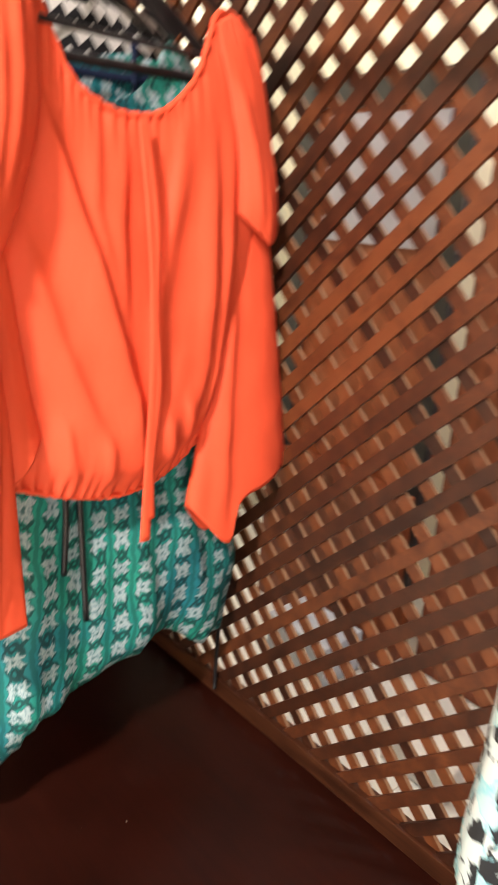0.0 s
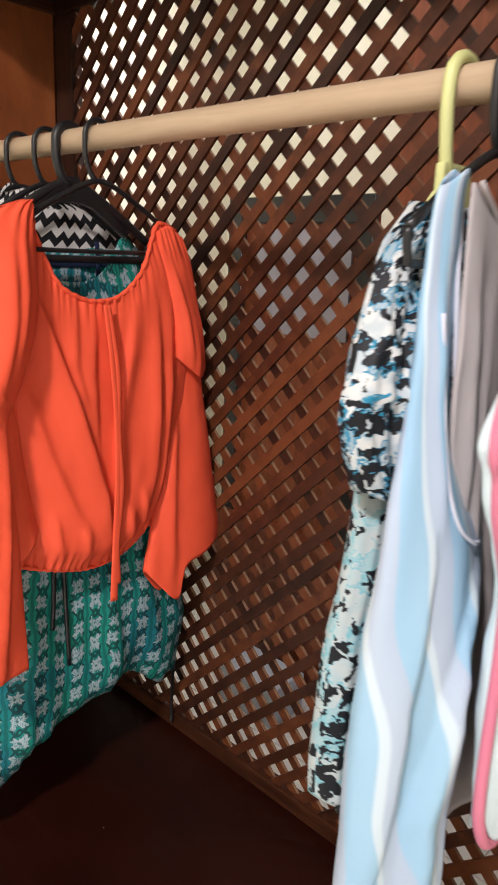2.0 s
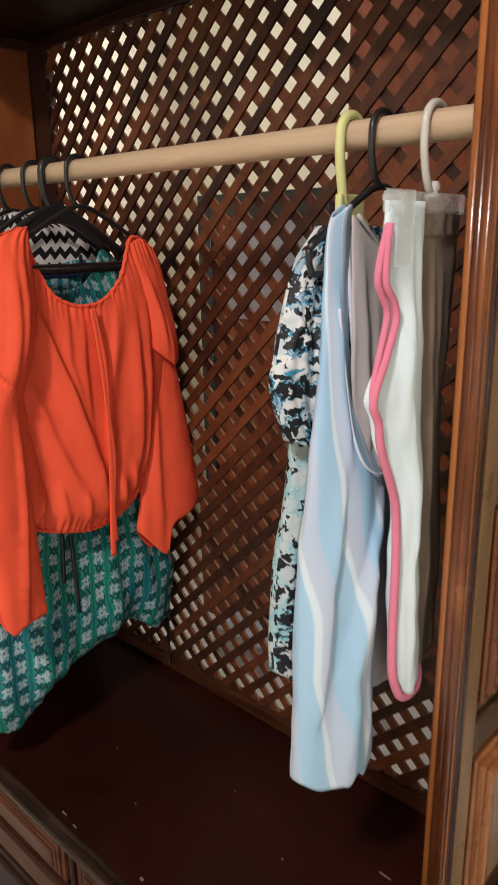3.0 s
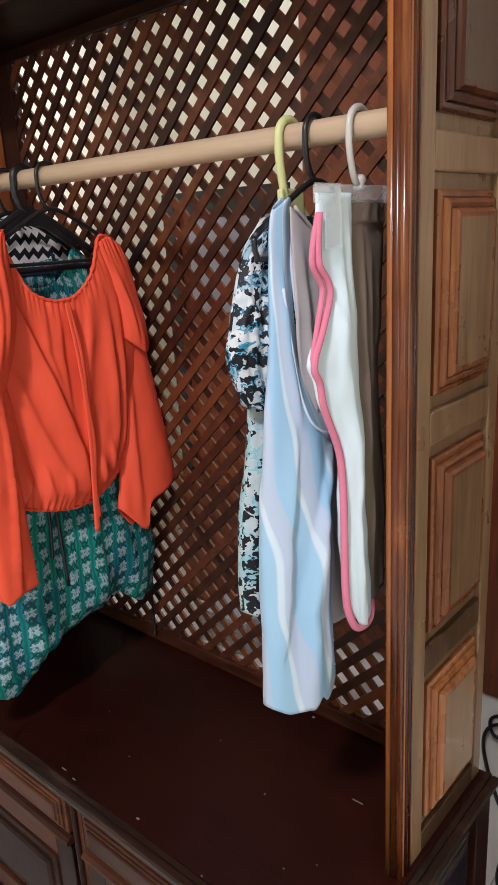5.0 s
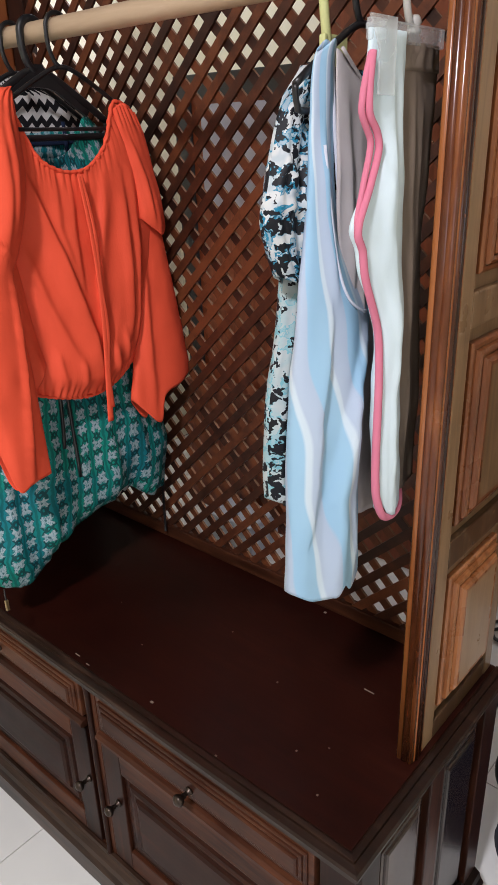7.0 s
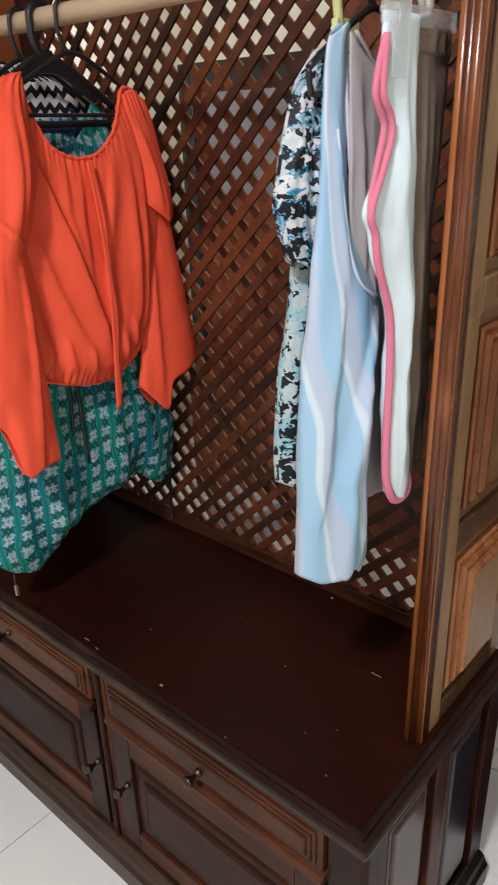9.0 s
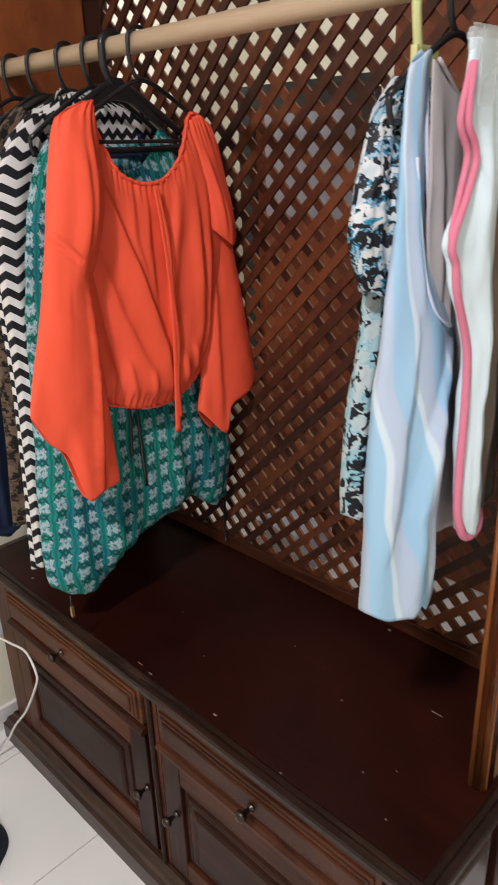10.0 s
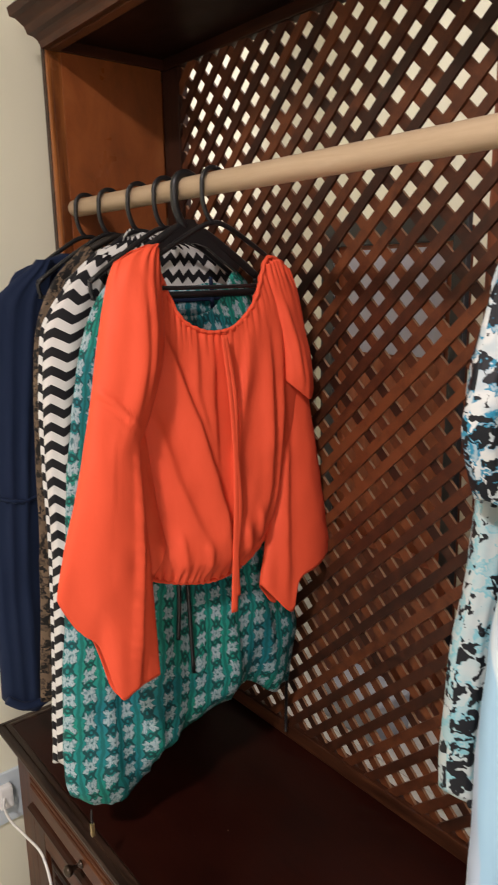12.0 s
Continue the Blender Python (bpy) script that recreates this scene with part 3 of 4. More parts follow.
def side_panel(x0, x1, out):
    """A framed side with four sunk openings and raised fields, out: +1 where the fields face +x."""
    o = thing("side_panel", (x0, -0.33, TOP), "", "")
    o.parent = cab
    o.location = Vector((x0, -0.33, TOP)) - cab.location
    bpy.context.view_layer.update()
    block("front_stile", WOOD_POST, x0, x1, -0.318, -0.288, TOP, Z1, 0.003, o)
    block("front_stile", SIDE, x0, x1 - 0.001, -0.288, -0.25, TOP, Z1, 0.003, o)
    block("rear_stile", SIDE, x0, x1, -0.045, -0.012, TOP, Z1, 0.003, o)
    # reeded front edge
    for k, (dx, r) in enumerate(((0.2, 0.0062), (0.5, 0.0075), (0.8, 0.0062))):
        xx = x0 + (x1 - x0) * dx
        tube("reed", WOOD_POST, [(xx, -0.320, TOP + 0.002), (xx, -0.320, (TOP + Z1) / 2), (xx, -0.320, Z1)], r, o, seg=12)
    for yy, r in ((-0.309, 0.0048), (-0.298, 0.0042)):
        xx = x1 - 0.002 if out > 0 else x0 + 0.002
        tube("reed", WOOD_POST, [(xx, yy, TOP + 0.002), (xx, yy, (TOP + Z1) / 2), (xx, yy, Z1)], r, o, seg=12)
    mid = (x0 + x1) / 2
    block("inner_board", WOOD_INNER if out < 0 else SIDE, mid - 0.004, mid + 0.004, -0.25, -0.045, TOP + 0.01, Z1, 0.0, o)
    bands = [(TOP, TOP + 0.04), (0.985, 1.035), (1.365, 1.415), (1.735, 1.785), (2.075, Z1)]
    for a, b in bands:
        block("rail", SIDE, x0 + 0.001, x1 - 0.001, -0.25, -0.045, a, b, 0.003, o)
    for (a, b), (c, e) in zip(bands, bands[1:]):
        # the flats take the colour with the glare in it, the bevels do not
        raised_panel("field", BEVEL, "x", mid + 0.004 * out, -0.237, -0.058, b + 0.022, c - 0.022, out, o, 0.026, 0.036, SIDE)
    return o


side_panel(1.257, 1.287, 1)
left_side = side_panel(-0.025, 0.005, -1)
block("lining", WOOD_INNER, 0.0035, 0.0075, -0.296, -0.0605, TOP + 0.002, Z1 - 0.001, 0.0, left_side, "plain orange-brown lining board")
# lattice frame
block("lattice_rail", WOOD_X, 0.005, 1.257, -0.060, -0.032, TOP, 0.676, 0.003, cab)
block("lattice_rail", WOOD_X, 0.005, 1.257, -0.060, -0.032, 2.092, 2.135, 0.003, cab)
block("lattice_stile", WOOD_UP, 0.0075, 0.070, -0.058, -0.032, 0.676, 2.092, 0.003, cab)
block("lattice_stile", WOOD_UP, 1.215, 1.257, -0.058, -0.032, 0.676, 2.092, 0.003, cab)
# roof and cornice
# underside shade comes from the board's darkened colour
block("roof_board", WOOD_ROOF_SHADE, -0.033, 1.295, -0.325, -0.005, Z1, Z1 + 0.02, 0.002, cab)
block("front_lintel", WOOD_X, 0.005, 1.257, -0.322, -0.300, 2.094, Z1, 0.003, cab)
CORNICE = [(0, 0), (0.012, 0.0), (0.014, 0.012), (0.022, 0.022), (0.03, 0.026), (0.034, 0.040), (0.046, 0.056), (0.054, 0.060), (0.057, 0.076), (0, 0.076)]
extrude_profile("cornice", WOOD_X, CORNICE, (0.018, -0.325, 2.095), (1.291, -0.325, 2.095), (0, -1, 0), cab, mitre=(1, 1))
extrude_profile("cornice", WOOD_Y, CORNICE, (1.291, -0.325, 2.095), (1.291, -0.005, 2.095), (1, 0, 0), cab, mitre=(1, 0))
extrude_profile("cornice", WOOD_Y, CORNICE, (0.018, -0.005, 2.095), (0.018, -0.325, 2.095), (-1, 0, 0), cab, mitre=(0, 1))
# hanging rod
rod = turned("hanging_rod", ROD, [(0.0165, 0.0), (0.0175, 0.003), (0.0175, 1.244), (0.0165, 1.247)], Matrix.Translation((0.0085, -0.288, 1.795)) @ pose(0, 0, 0, 0, 90, 0), None, 28)
tagged(rod, "pale unvarnished round wooden hanging rod across the cabinet", "rod")


def hook(x, mat, parent, r=0.0035, yc=-0.288, zc=1.795, neck=1.735, rad=0.0235):
    """The wire or plastic hook of a hanger over the rod, down to its neck."""
    pts = [(x, yc + rad * 1.05, zc - 0.012)]
    for k in range(0, 11):
        a = math.pi * k / 10
        pts.append((x, yc + rad * math.cos(a), zc + rad * math.sin(a)))
    pts += [(x, yc - rad * 1.00, zc - 0.025), (x, yc - rad * 0.72, (zc - 0.025) * 0.4 + neck * 0.6), (x, yc - 0.010, neck + 0.004), (x, yc - 0.004, neck)]
    return tube("hook", mat, smooth_path(pts, 3), r, parent, seg=10)


def hanger(x, mat, label, width=0.20, drop=0.075, r=0.0045, flat=1.0, neck=1.735, bar=True, tilt=0.0, group="hangers on the rod"):
    h = thing("clothes_hanger", (x, -0.288, 1.795), label, "hanger", group)
    hook(x, mat, h, r * 0.95, neck=neck)
    yc = -0.288
    arms = [(x - tilt, yc - width, neck - drop), (x - tilt * 0.6, yc - width * 0.6, neck - drop * 0.52), (x, yc - 0.03, neck - 0.008), (x, yc, neck), (x, yc + 0.03, neck - 0.008), (x + tilt * 0.6, yc + width * 0.6, neck - drop * 0.52), (x + tilt, yc + width, neck - drop)]
    tube("shoulder_bar", mat, smooth_path(arms, 4), r, h, flat=flat)
    if bar:
        low = neck - drop - 0.028
        tube("lower_bar", mat, smooth_path([arms[0], (x - tilt, yc - width + 0.004, low + 0.006), (x - tilt, yc - width + 0.03, low), (x + tilt, yc + width - 0.03, low), (x + tilt, yc + width - 0.004, low + 0.006), arms[-1]], 4), r * 0.85, h, flat=flat)
    return h


# ---- hangers ----
for x, t in ((0.058, 0.0), (0.158, 0.01), (0.270, 0.0), (0.360, 0.0)):
    hanger(x, BLACK, "slim black plastic clothes hanger on the wooden rod", 0.155, 0.09, tilt=t)
h = hanger(0.424, BLACK, "broad flat black plastic clothes hanger", 0.15, 0.085, 0.0075, 0.6)
plate = bmesh.new()
outline = [(-0.013, -0.05), (0.013, -0.05), (0.019, -0.066), (0.042, -0.080), (0.108, -0.128), (0.102, -0.137), (0.038, -0.095), (0.018, -0.089), (0.0, -0.088), (-0.018, -0.089), (-0.038, -0.095), (-0.102, -0.137), (-0.108, -0.128), (-0.042, -0.080), (-0.019, -0.066)]
front = [plate.verts.new((0.0045, y, z)) for y, z in outline]
back = [plate.verts.new((-0.0045, y, z)) for y, z in outline]
plate.faces.new(front)
plate.faces.new(back[::-1])
for k in range(len(outline)):
    plate.faces.new((front[k], back[k], back[(k + 1) % len(outline)], front[(k + 1) % len(outline)]))
bmesh.ops.recalc_face_normals(plate, faces=plate.faces)
part("shoulder_plate", plate, BLACK, h, "broad flat moulded shoulder plate")
hanger(0.503, BLACK, "thin black tube hanger carrying the orange blouse", 0.150, 0.072, 0.0042, tilt=-0.012)
h = hanger(1.083, LIME, "lime green plastic clothes hanger", 0.080, 0.062, 0.0065, 0.6, neck=1.704, bar=False)
block("shoulder_block", LIME, 1.078, 1.088, -0.314, -0.262, 1.676, 1.728, 0.003, h, "flat lime green shoulder block")
hanger(1.128, BLACK, "slim black plastic clothes hanger with lower bar", 0.140, 0.070)

# ---- garments, from the far end of the rod ----
g = thing("navy_blouse", (0.075, -0.288, 1.70), "plain navy blue blouse on a black hanger", "blouse")
fabric("body", NAVY, g, const(0.075), line((1.70, -0.36), (1.66, -0.46), (1.5, -0.50), (1.2, -0.505), (0.8, -0.52)), line((1.70, -0.24), (1.6, -0.11), (0.8, -0.09)),
       const(1.70), line((0, 0.84), (0.3, 0.82), (1, 0.82)), line((0, 0.012), (0.4, 0.022), (1, 0.026)), [(2, 0.002, 0.006, 0.1), (4, 0.001, 0.003, 0.2)], 3)
fabric("sleeve", NAVY, g, line((1.7, 0.095), (0.8, 0.10)), line((1.685, -0.42), (1.6, -0.515), (1.2, -0.56), (0.8, -0.575)), line((1.685, -0.385), (1.6, -0.40), (1.1, -0.46), (0.76, -0.475)),
       const(1.688), line((0, 0.80), (0.5, 0.762), (1, 0.765)), line((0, 0.012), (0.3, 0.025), (1, 0.026)), [(1.5, 0.002, 0.004, 0.1), (3, 0.002, 0.003, 0.2)], 4)
tube("cuff", NAVY, smooth_path([(0.122, -0.572, 0.806), (0.130, -0.54, 0.782), (0.130, -0.50, 0.778), (0.120, -0.476, 0.786)], 6), 0.009, g, "turned-back sleeve cuff")
tube("elbow_seam", NAVY, smooth_path([(0.116, -0.548, 1.236), (0.126, -0.52, 1.226), (0.126, -0.49, 1.222), (0.116, -0.462, 1.226)], 6), lambda t: 0.004 + 0.0015 * math.sin(40 * t), g, "gathered elbow seam")
g = thing("brown_print_blouse", (0.185, -0.288, 1.70), "brown and black lacy printed blouse between darker clothes", "blouse")
fabric("body", LACE, g, const(0.18), line((1.71, -0.36), (1.643, -0.43), (1.53, -0.472), (1.1, -0.50), (0.8, -0.525)), line((1.71, -0.24), (1.6, -0.11), (0.8, -0.09)),
       const(1.71), line((0, 0.81), (0.4, 0.80), (1, 0.82)), line((0, 0.014), (0.4, 0.026), (1, 0.030)), [(3, 0.002, 0.008, 0.1), (5, 0.001, 0.003, 0.2)], 5)
tube("collar", LACE, smooth_path([(0.19, -0.35, 1.706), (0.20, -0.32, 1.722), (0.20, -0.288, 1.728), (0.20, -0.256, 1.722), (0.19, -0.225, 1.706)], 5), 0.007, g, "narrow printed collar")
g = thing("chevron_dress", (0.30, -0.288, 1.72), "black and white zigzag chevron dress on a black hanger", "dress")
fabric("body", CHEVRON, g, line((1.72, 0.29), (0.8, 0.33)), line((1.725, -0.345), (1.70, -0.385), (1.65, -0.447), (1.558, -0.509), (1.167, -0.535), (0.776, -0.566)), line((1.725, -0.215), (1.70, -0.105), (1.6, -0.07), (0.8, -0.07)),
       line((0, 1.70), (0.28, 1.728), (0.5, 1.70), (0.72, 1.728), (1, 1.70)), line((0, 0.775), (0.5, 0.785), (1, 0.79)), line((0, 0.016), (0.3, 0.03), (1, 0.036)), [(3, 0.002, 0.009, 0.1), (6, 0.001, 0.003, 0.2)], 6,
       top_back=line((0, 1.70), (0.25, 1.738), (0.5, 1.732), (0.75, 1.738), (1, 1.70)))
fabric("sleeve", CHEVRON, g, line((1.70, 0.318), (0.8, 0.362)), line((1.70, -0.392), (1.65, -0.452), (1.558, -0.514), (1.167, -0.540), (0.776, -0.571)), line((1.70, -0.375), (1.6, -0.415), (1.4, -0.470), (1.1, -0.500), (0.776, -0.530)),
       const(1.69), line((0, 0.80), (1, 0.805)), line((0, 0.008), (0.2, 0.016), (1, 0.020)), [(2, 0.001, 0.005, 0.1)], 8, nu=24)
g = thing("green_floral_blouse", (0.44, -0.288, 1.66), "teal green blouse with white daisy print and drawstrings", "blouse")
fabric("body", FLORAL, g, line((1.66, 0.408), (1.3, 0.425), (0.8, 0.455)), line((1.66, -0.42), (1.60, -0.47), (1.474, -0.513), (1.15, -0.56), (0.83, -0.595), (0.76, -0.575)),
       line((1.66, -0.155), (1.5, -0.10), (0.974, -0.070), (0.84, -0.085), (0.80, -0.10)),
       line((0, 1.645), (0.2, 1.655), (0.38, 1.60), (0.55, 1.585), (0.7, 1.60), (0.88, 1.658), (1, 1.64)),
       line((0, 0.80), (0.06, 0.765), (0.18, 0.752), (0.3, 0.79), (0.45, 0.83), (0.62, 0.855), (0.74, 0.868), (0.80, 0.85), (0.9, 0.815), (1, 0.83)),
       line((0, 0.014), (0.3, 0.034), (0.8, 0.045), (0.95, 0.04), (1, 0.018)), [(3, 0.002, 0.009, 0.15), (7, 0.001, 0.004, 0.2)], 7, crumple=0.009,
       top_back=line((0, 1.630), (0.25, 1.640), (0.5, 1.630), (0.75, 1.640), (1, 1.625)),
       creases=[(((-0.40, 1.15), (-0.42, 0.95), (-0.44, 0.80)), 0.014, 0.008, 0.010), (((-0.50, 1.10), (-0.52, 0.90), (-0.53, 0.78)), 0.018, 0.010, 0.009), (((-0.20, 1.15), (-0.17, 1.0), (-0.16, 0.87)), 0.014, 0.008, 0.012), (((-0.33, 1.1), (-0.34, 0.95), (-0.34, 0.83)), 0.016, 0.008, 0.010), (((-0.50, 0.90), (-0.42, 0.84), (-0.36, 0.83)), 0.014, 0.008, 0.008), (((-0.27, 1.1), (-0.255, 0.97), (-0.25, 0.85)), 0.010, 0.006, 0.009)], gathers=((0, 0, 0), (22, 0.0035, 0.05)))
for pts in ([(0.477, -0.37, 1.3), (0.491, -0.378, 1.12), (0.492, -0.384, 1.03)], [(0.479, -0.355, 1.3), (0.491, -0.360, 1.15), (0.494, -0.356, 0.955)]):
    tube("drawstring", BLACK, smooth_path(pts, 6), 0.0038, g, "dark drawstring cord")
tube("drawstring", BLACK, smooth_path([(0.44, -0.075, 0.86), (0.425, -0.070, 0.78), (0.42, -0.068, 0.69), (0.424, -0.072, 0.665)], 5), 0.0035, g, "dark drawstring cord")
tube("drawstring", BLACK, smooth_path([(0.495, -0.572, 0.785), (0.498, -0.574, 0.768), (0.50, -0.574, 0.762)], 3), 0.0016, g, "dark drawstring cord")
block("zip_pull", plain("gilt_metal", (0.45, 0.33, 0.16), 0.35, 0.9), 0.497, 0.503, -0.578, -0.571, 0.738, 0.762, 0.001, g, "small gilt metal pull")

tube("neck_facing", NAVY, smooth_path([(0.400, -0.37, 1.618), (0.398, -0.29, 1.612), (0.400, -0.20, 1.614)], 6), 0.0050, g, "dark band inside the neck", flat=0.4)
tube("neck_ribbon", NAVY, smooth_path([(0.404, -0.228, 1.650), (0.405, -0.226, 1.61), (0.406, -0.228, 1.57)], 4), 0.0045, g, "narrow dark ribbon", flat=0.4)
g = thing("orange_blouse", (0.52, -0.288, 1.68), "bright orange gathered blouse with wide bell sleeves and tie", "blouse")
NECK = line((0, 1.690), (0.05, 1.686), (0.10, 1.650), (0.20, 1.590), (0.32, 1.566), (0.42, 1.561), (0.53, 1.568), (0.65, 1.600), (0.76, 1.648), (0.86, 1.680), (1, 1.668))
BODY_X = line((1.68, 0.496), (1.56, 0.506), (1.2, 0.508))
BODY_F = line((1.70, -0.416), (1.6, -0.434), (1.4, -0.452), (1.16, -0.452))
BODY_B = line((1.68, -0.138), (1.6, -0.108), (1.4, -0.124), (1.28, -0.154), (1.20, -0.188), (1.15, -0.208))
BODY_LOW = line((0, 1.170), (0.3, 1.146), (0.55, 1.136), (0.8, 1.148), (0.93, 1.168), (1, 1.186))
fabric("body", ORANGE, g, BODY_X, BODY_F, BODY_B, NECK, BODY_LOW, line((0, 0.010), (0.1, 0.016), (0.4, 0.024), (0.75, 0.036), (0.9, 0.038), (0.97, 0.024), (1, 0.016)),
       [(2.5, 0.0006, 0.003, 0.05)], 11, nu=120, nv=120, top_back=lambda u: NECK(u) - 0.012, crumple=0.0035,
       creases=[(((-0.413, 1.584), (-0.360, 1.426), (-0.314, 1.265), (-0.306, 1.150)), 0.030, 0.007, 0.0135),
                (((-0.312, 1.545), (-0.322, 1.45), (-0.322, 1.337)), 0.018, 0.006, 0.0065),
                (((-0.345, 1.552), (-0.352, 1.47), (-0.334, 1.38)), 0.012, 0.006, 0.0045),
                (((-0.238, 1.555), (-0.258, 1.45), (-0.279, 1.359), (-0.288, 1.25)), 0.006, 0.016, 0.0085),
                (((-0.196, 1.56), (-0.200, 1.40), (-0.206, 1.29), (-0.230, 1.20)), 0.017, 0.006, 0.0090),
                (((-0.168, 1.56), (-0.170, 1.42), (-0.184, 1.28), (-0.208, 1.20)), 0.012, 0.006, 0.0075),
                (((-0.430, 1.44), (-0.400, 1.33), (-0.352, 1.20)), 0.020, 0.009, 0.0055),
                (((-0.400, 1.245), (-0.392, 1.165)), 0.010, 0.006, 0.0045), (((-0.352, 1.225), (-0.346, 1.150)), 0.008, 0.007, 0.0045),
                (((-0.268, 1.235), (-0.256, 1.160)), 0.008, 0.009, 0.0060), (((-0.236, 1.255), (-0.226, 1.180)), 0.007, 0.008, 0.0055)],
       gathers=((27, 0.0028, 0.085), (17, 0.0036, 0.06)))
SF = line((1.70, -0.428), (1.694, -0.448), (1.672, -0.480), (1.602, -0.510), (1.498, -0.538), (1.361, -0.574), (1.198, -0.622), (1.0, -0.626))
SB = line((1.70, -0.398), (1.63, -0.408), (1.55, -0.416), (1.44, -0.455), (1.40, -0.474), (1.25, -0.468), (1.0, -0.462))
# short puckers across the seam that runs down the bell sleeve
SEAM_PUCKERS = []
for k in range(17):
    z = 1.405 - 0.022 * k + 0.004 * math.sin(2.7 * k)
    y = -0.480 - 0.05 * max(0.0, (1.405 - z)) - 0.012 * max(0.0, (1.236 - z) / 0.2)
    SEAM_PUCKERS.append((((y - 0.016, z + 0.010), (y + 0.006, z - 0.004)), 0.006, 0.005, 0.0022 + 0.0008 * math.sin(1.9 * k)))
fabric("near_sleeve", ORANGE, g, line((1.70, 0.512), (1.6, 0.528), (1.45, 0.542), (1.0, 0.556)), SF, SB,
       line((0, 1.672), (0.25, 1.692), (0.6, 1.700), (0.85, 1.694), (1, 1.672)),
       line((0, 1.200), (0.12, 1.165), (0.22, 1.138), (0.36, 1.112), (0.42, 1.075), (0.48, 1.030), (0.55, 1.010), (0.70, 1.020), (1, 1.022)),
       line((0, 0.010), (0.06, 0.020), (0.25, 0.030), (0.42, 0.024), (0.6, 0.026), (0.85, 0.020), (1, 0.010)),
       [(1.3, 0.001, 0.006, 0.1)], 12, nu=70, nv=110, crumple=0.003,
       creases=[(((-0.562, 1.514), (-0.520, 1.479), (-0.472, 1.422)), 0.010, 0.0035, 0.0070), (((-0.562, 1.504), (-0.522, 1.469), (-0.474, 1.412)), 0.0035, 0.008, -0.0045),
                (((-0.481, 1.415), (-0.489, 1.236), (-0.507, 1.030)), 0.014, 0.004, 0.0095), (((-0.474, 1.415), (-0.481, 1.236), (-0.498, 1.030)), 0.004, 0.008, -0.0050),
                (((-0.454, 1.640), (-0.464, 1.55), (-0.489, 1.44)), 0.014, 0.007, 0.0060), (((-0.434, 1.655), (-0.439, 1.58), (-0.464, 1.47)), 0.010, 0.006, 0.0045),
                (((-0.544, 1.40), (-0.564, 1.25), (-0.574, 1.13)), 0.022, 0.016, 0.0060)] + SEAM_PUCKERS,
       gathers=((5, 0.0020, 0.08), (0, 0, 0)))
fabric("near_sleeve_flare", ORANGE, g, line((1.45, 0.526), (1.2, 0.534)), line((1.45, -0.484), (1.2, -0.494)), line((1.45, -0.456), (1.30, -0.438), (1.19, -0.418)),
       const(1.45), line((0, 1.17), (0.5, 1.195), (1, 1.232)), line((0, 0.005), (1, 0.012)), [(1.5, 0.001, 0.003, 0.1)], 13, nu=20)
FF = line((1.68, -0.190), (1.5, -0.160), (1.36, -0.168), (1.2, -0.192), (1.08, -0.218), (1.0, -0.215))
FB = line((1.68, -0.140), (1.66, -0.126), (1.62, -0.109), (1.50, -0.092), (1.40, -0.080), (1.124, -0.038), (1.0, -0.034))
fabric("far_sleeve", ORANGE, g, line((1.68, 0.498), (1.45, 0.514)), FF, FB, line((0, 1.668), (0.5, 1.678), (1, 1.660)), line((0, 1.470), (0.4, 1.444), (0.75, 1.430), (1, 1.452)), line((0, 0.012), (0.4, 0.020), (0.85, 0.027), (1, 0.024)),
       [(2, 0.001, 0.002, 0.1)], 14, nu=50, nv=50, creases=[(((-0.160, 1.62), (-0.140, 1.54), (-0.130, 1.45)), 0.010, 0.006, 0.006), (((-0.172, 1.60), (-0.165, 1.50)), 0.008, 0.005, 0.004)], gathers=((7, 0.0032, 0.14), (0, 0, 0)))
fabric("far_bell", ORANGE, g, line((1.47, 0.502), (1.25, 0.512), (1.05, 0.520)), FF, FB, line((0, 1.462), (1, 1.462)),
       line((0, 1.092), (0.14, 1.062), (0.26, 1.034), (0.34, 1.034), (0.41, 1.085), (0.6, 1.102), (1, 1.126)), line((0, 0.012), (0.2, 0.018), (1, 0.026)),
       [(1.2, 0.001, 0.004, 0.1)], 16, nu=50, nv=60, creases=[(((-0.150, 1.40), (-0.165, 1.22), (-0.170, 1.05)), 0.016, 0.008, 0.007)])
def body_edge(k, hem):
    """A point of the blouse's upper or lower hem."""
    z = BODY_LOW(k) if hem else NECK(k)
    e = max(0.0, 4 * k * (1 - k)) ** 0.5
    return BODY_X(z) + (0.016 if hem else 0.010) * e + 0.0012 * math.sin(k * 137), BODY_F(z) * (1 - k) + BODY_B(z) * k, z + (0.0 if hem else 0.001)


tube("neck_band", ORANGE, [body_edge(0.02 + 0.96 * k / 72, False) for k in range(73)], lambda t: 0.0036 + 0.0007 * math.sin(137 * t), g, "gathered elastic neck band")
tube("hem_band", ORANGE, [body_edge(0.01 + 0.98 * k / 50, True) for k in range(51)], lambda t: 0.0036 + 0.0008 * math.sin(110 * t), g, "gathered elastic hem")
for dy, zend in ((0.0, 1.082), (0.007, 1.110)):
    pts = [(0.533, -0.300 + dy * 0.6, 1.558), (0.545, -0.296 + dy * 1.2, 1.46), (0.549, -0.292 + dy * 0.3, 1.36), (0.554, -0.296 + dy, 1.27), (0.556, -0.302 + dy * 0.2, 1.18), (0.556, -0.307 + dy, zend)]
    tube("tie", ORANGE, smooth_path(pts, 8), lambda t: 0.0042 + 0.0030 * t, g, "thin orange tie", flat=0.35)

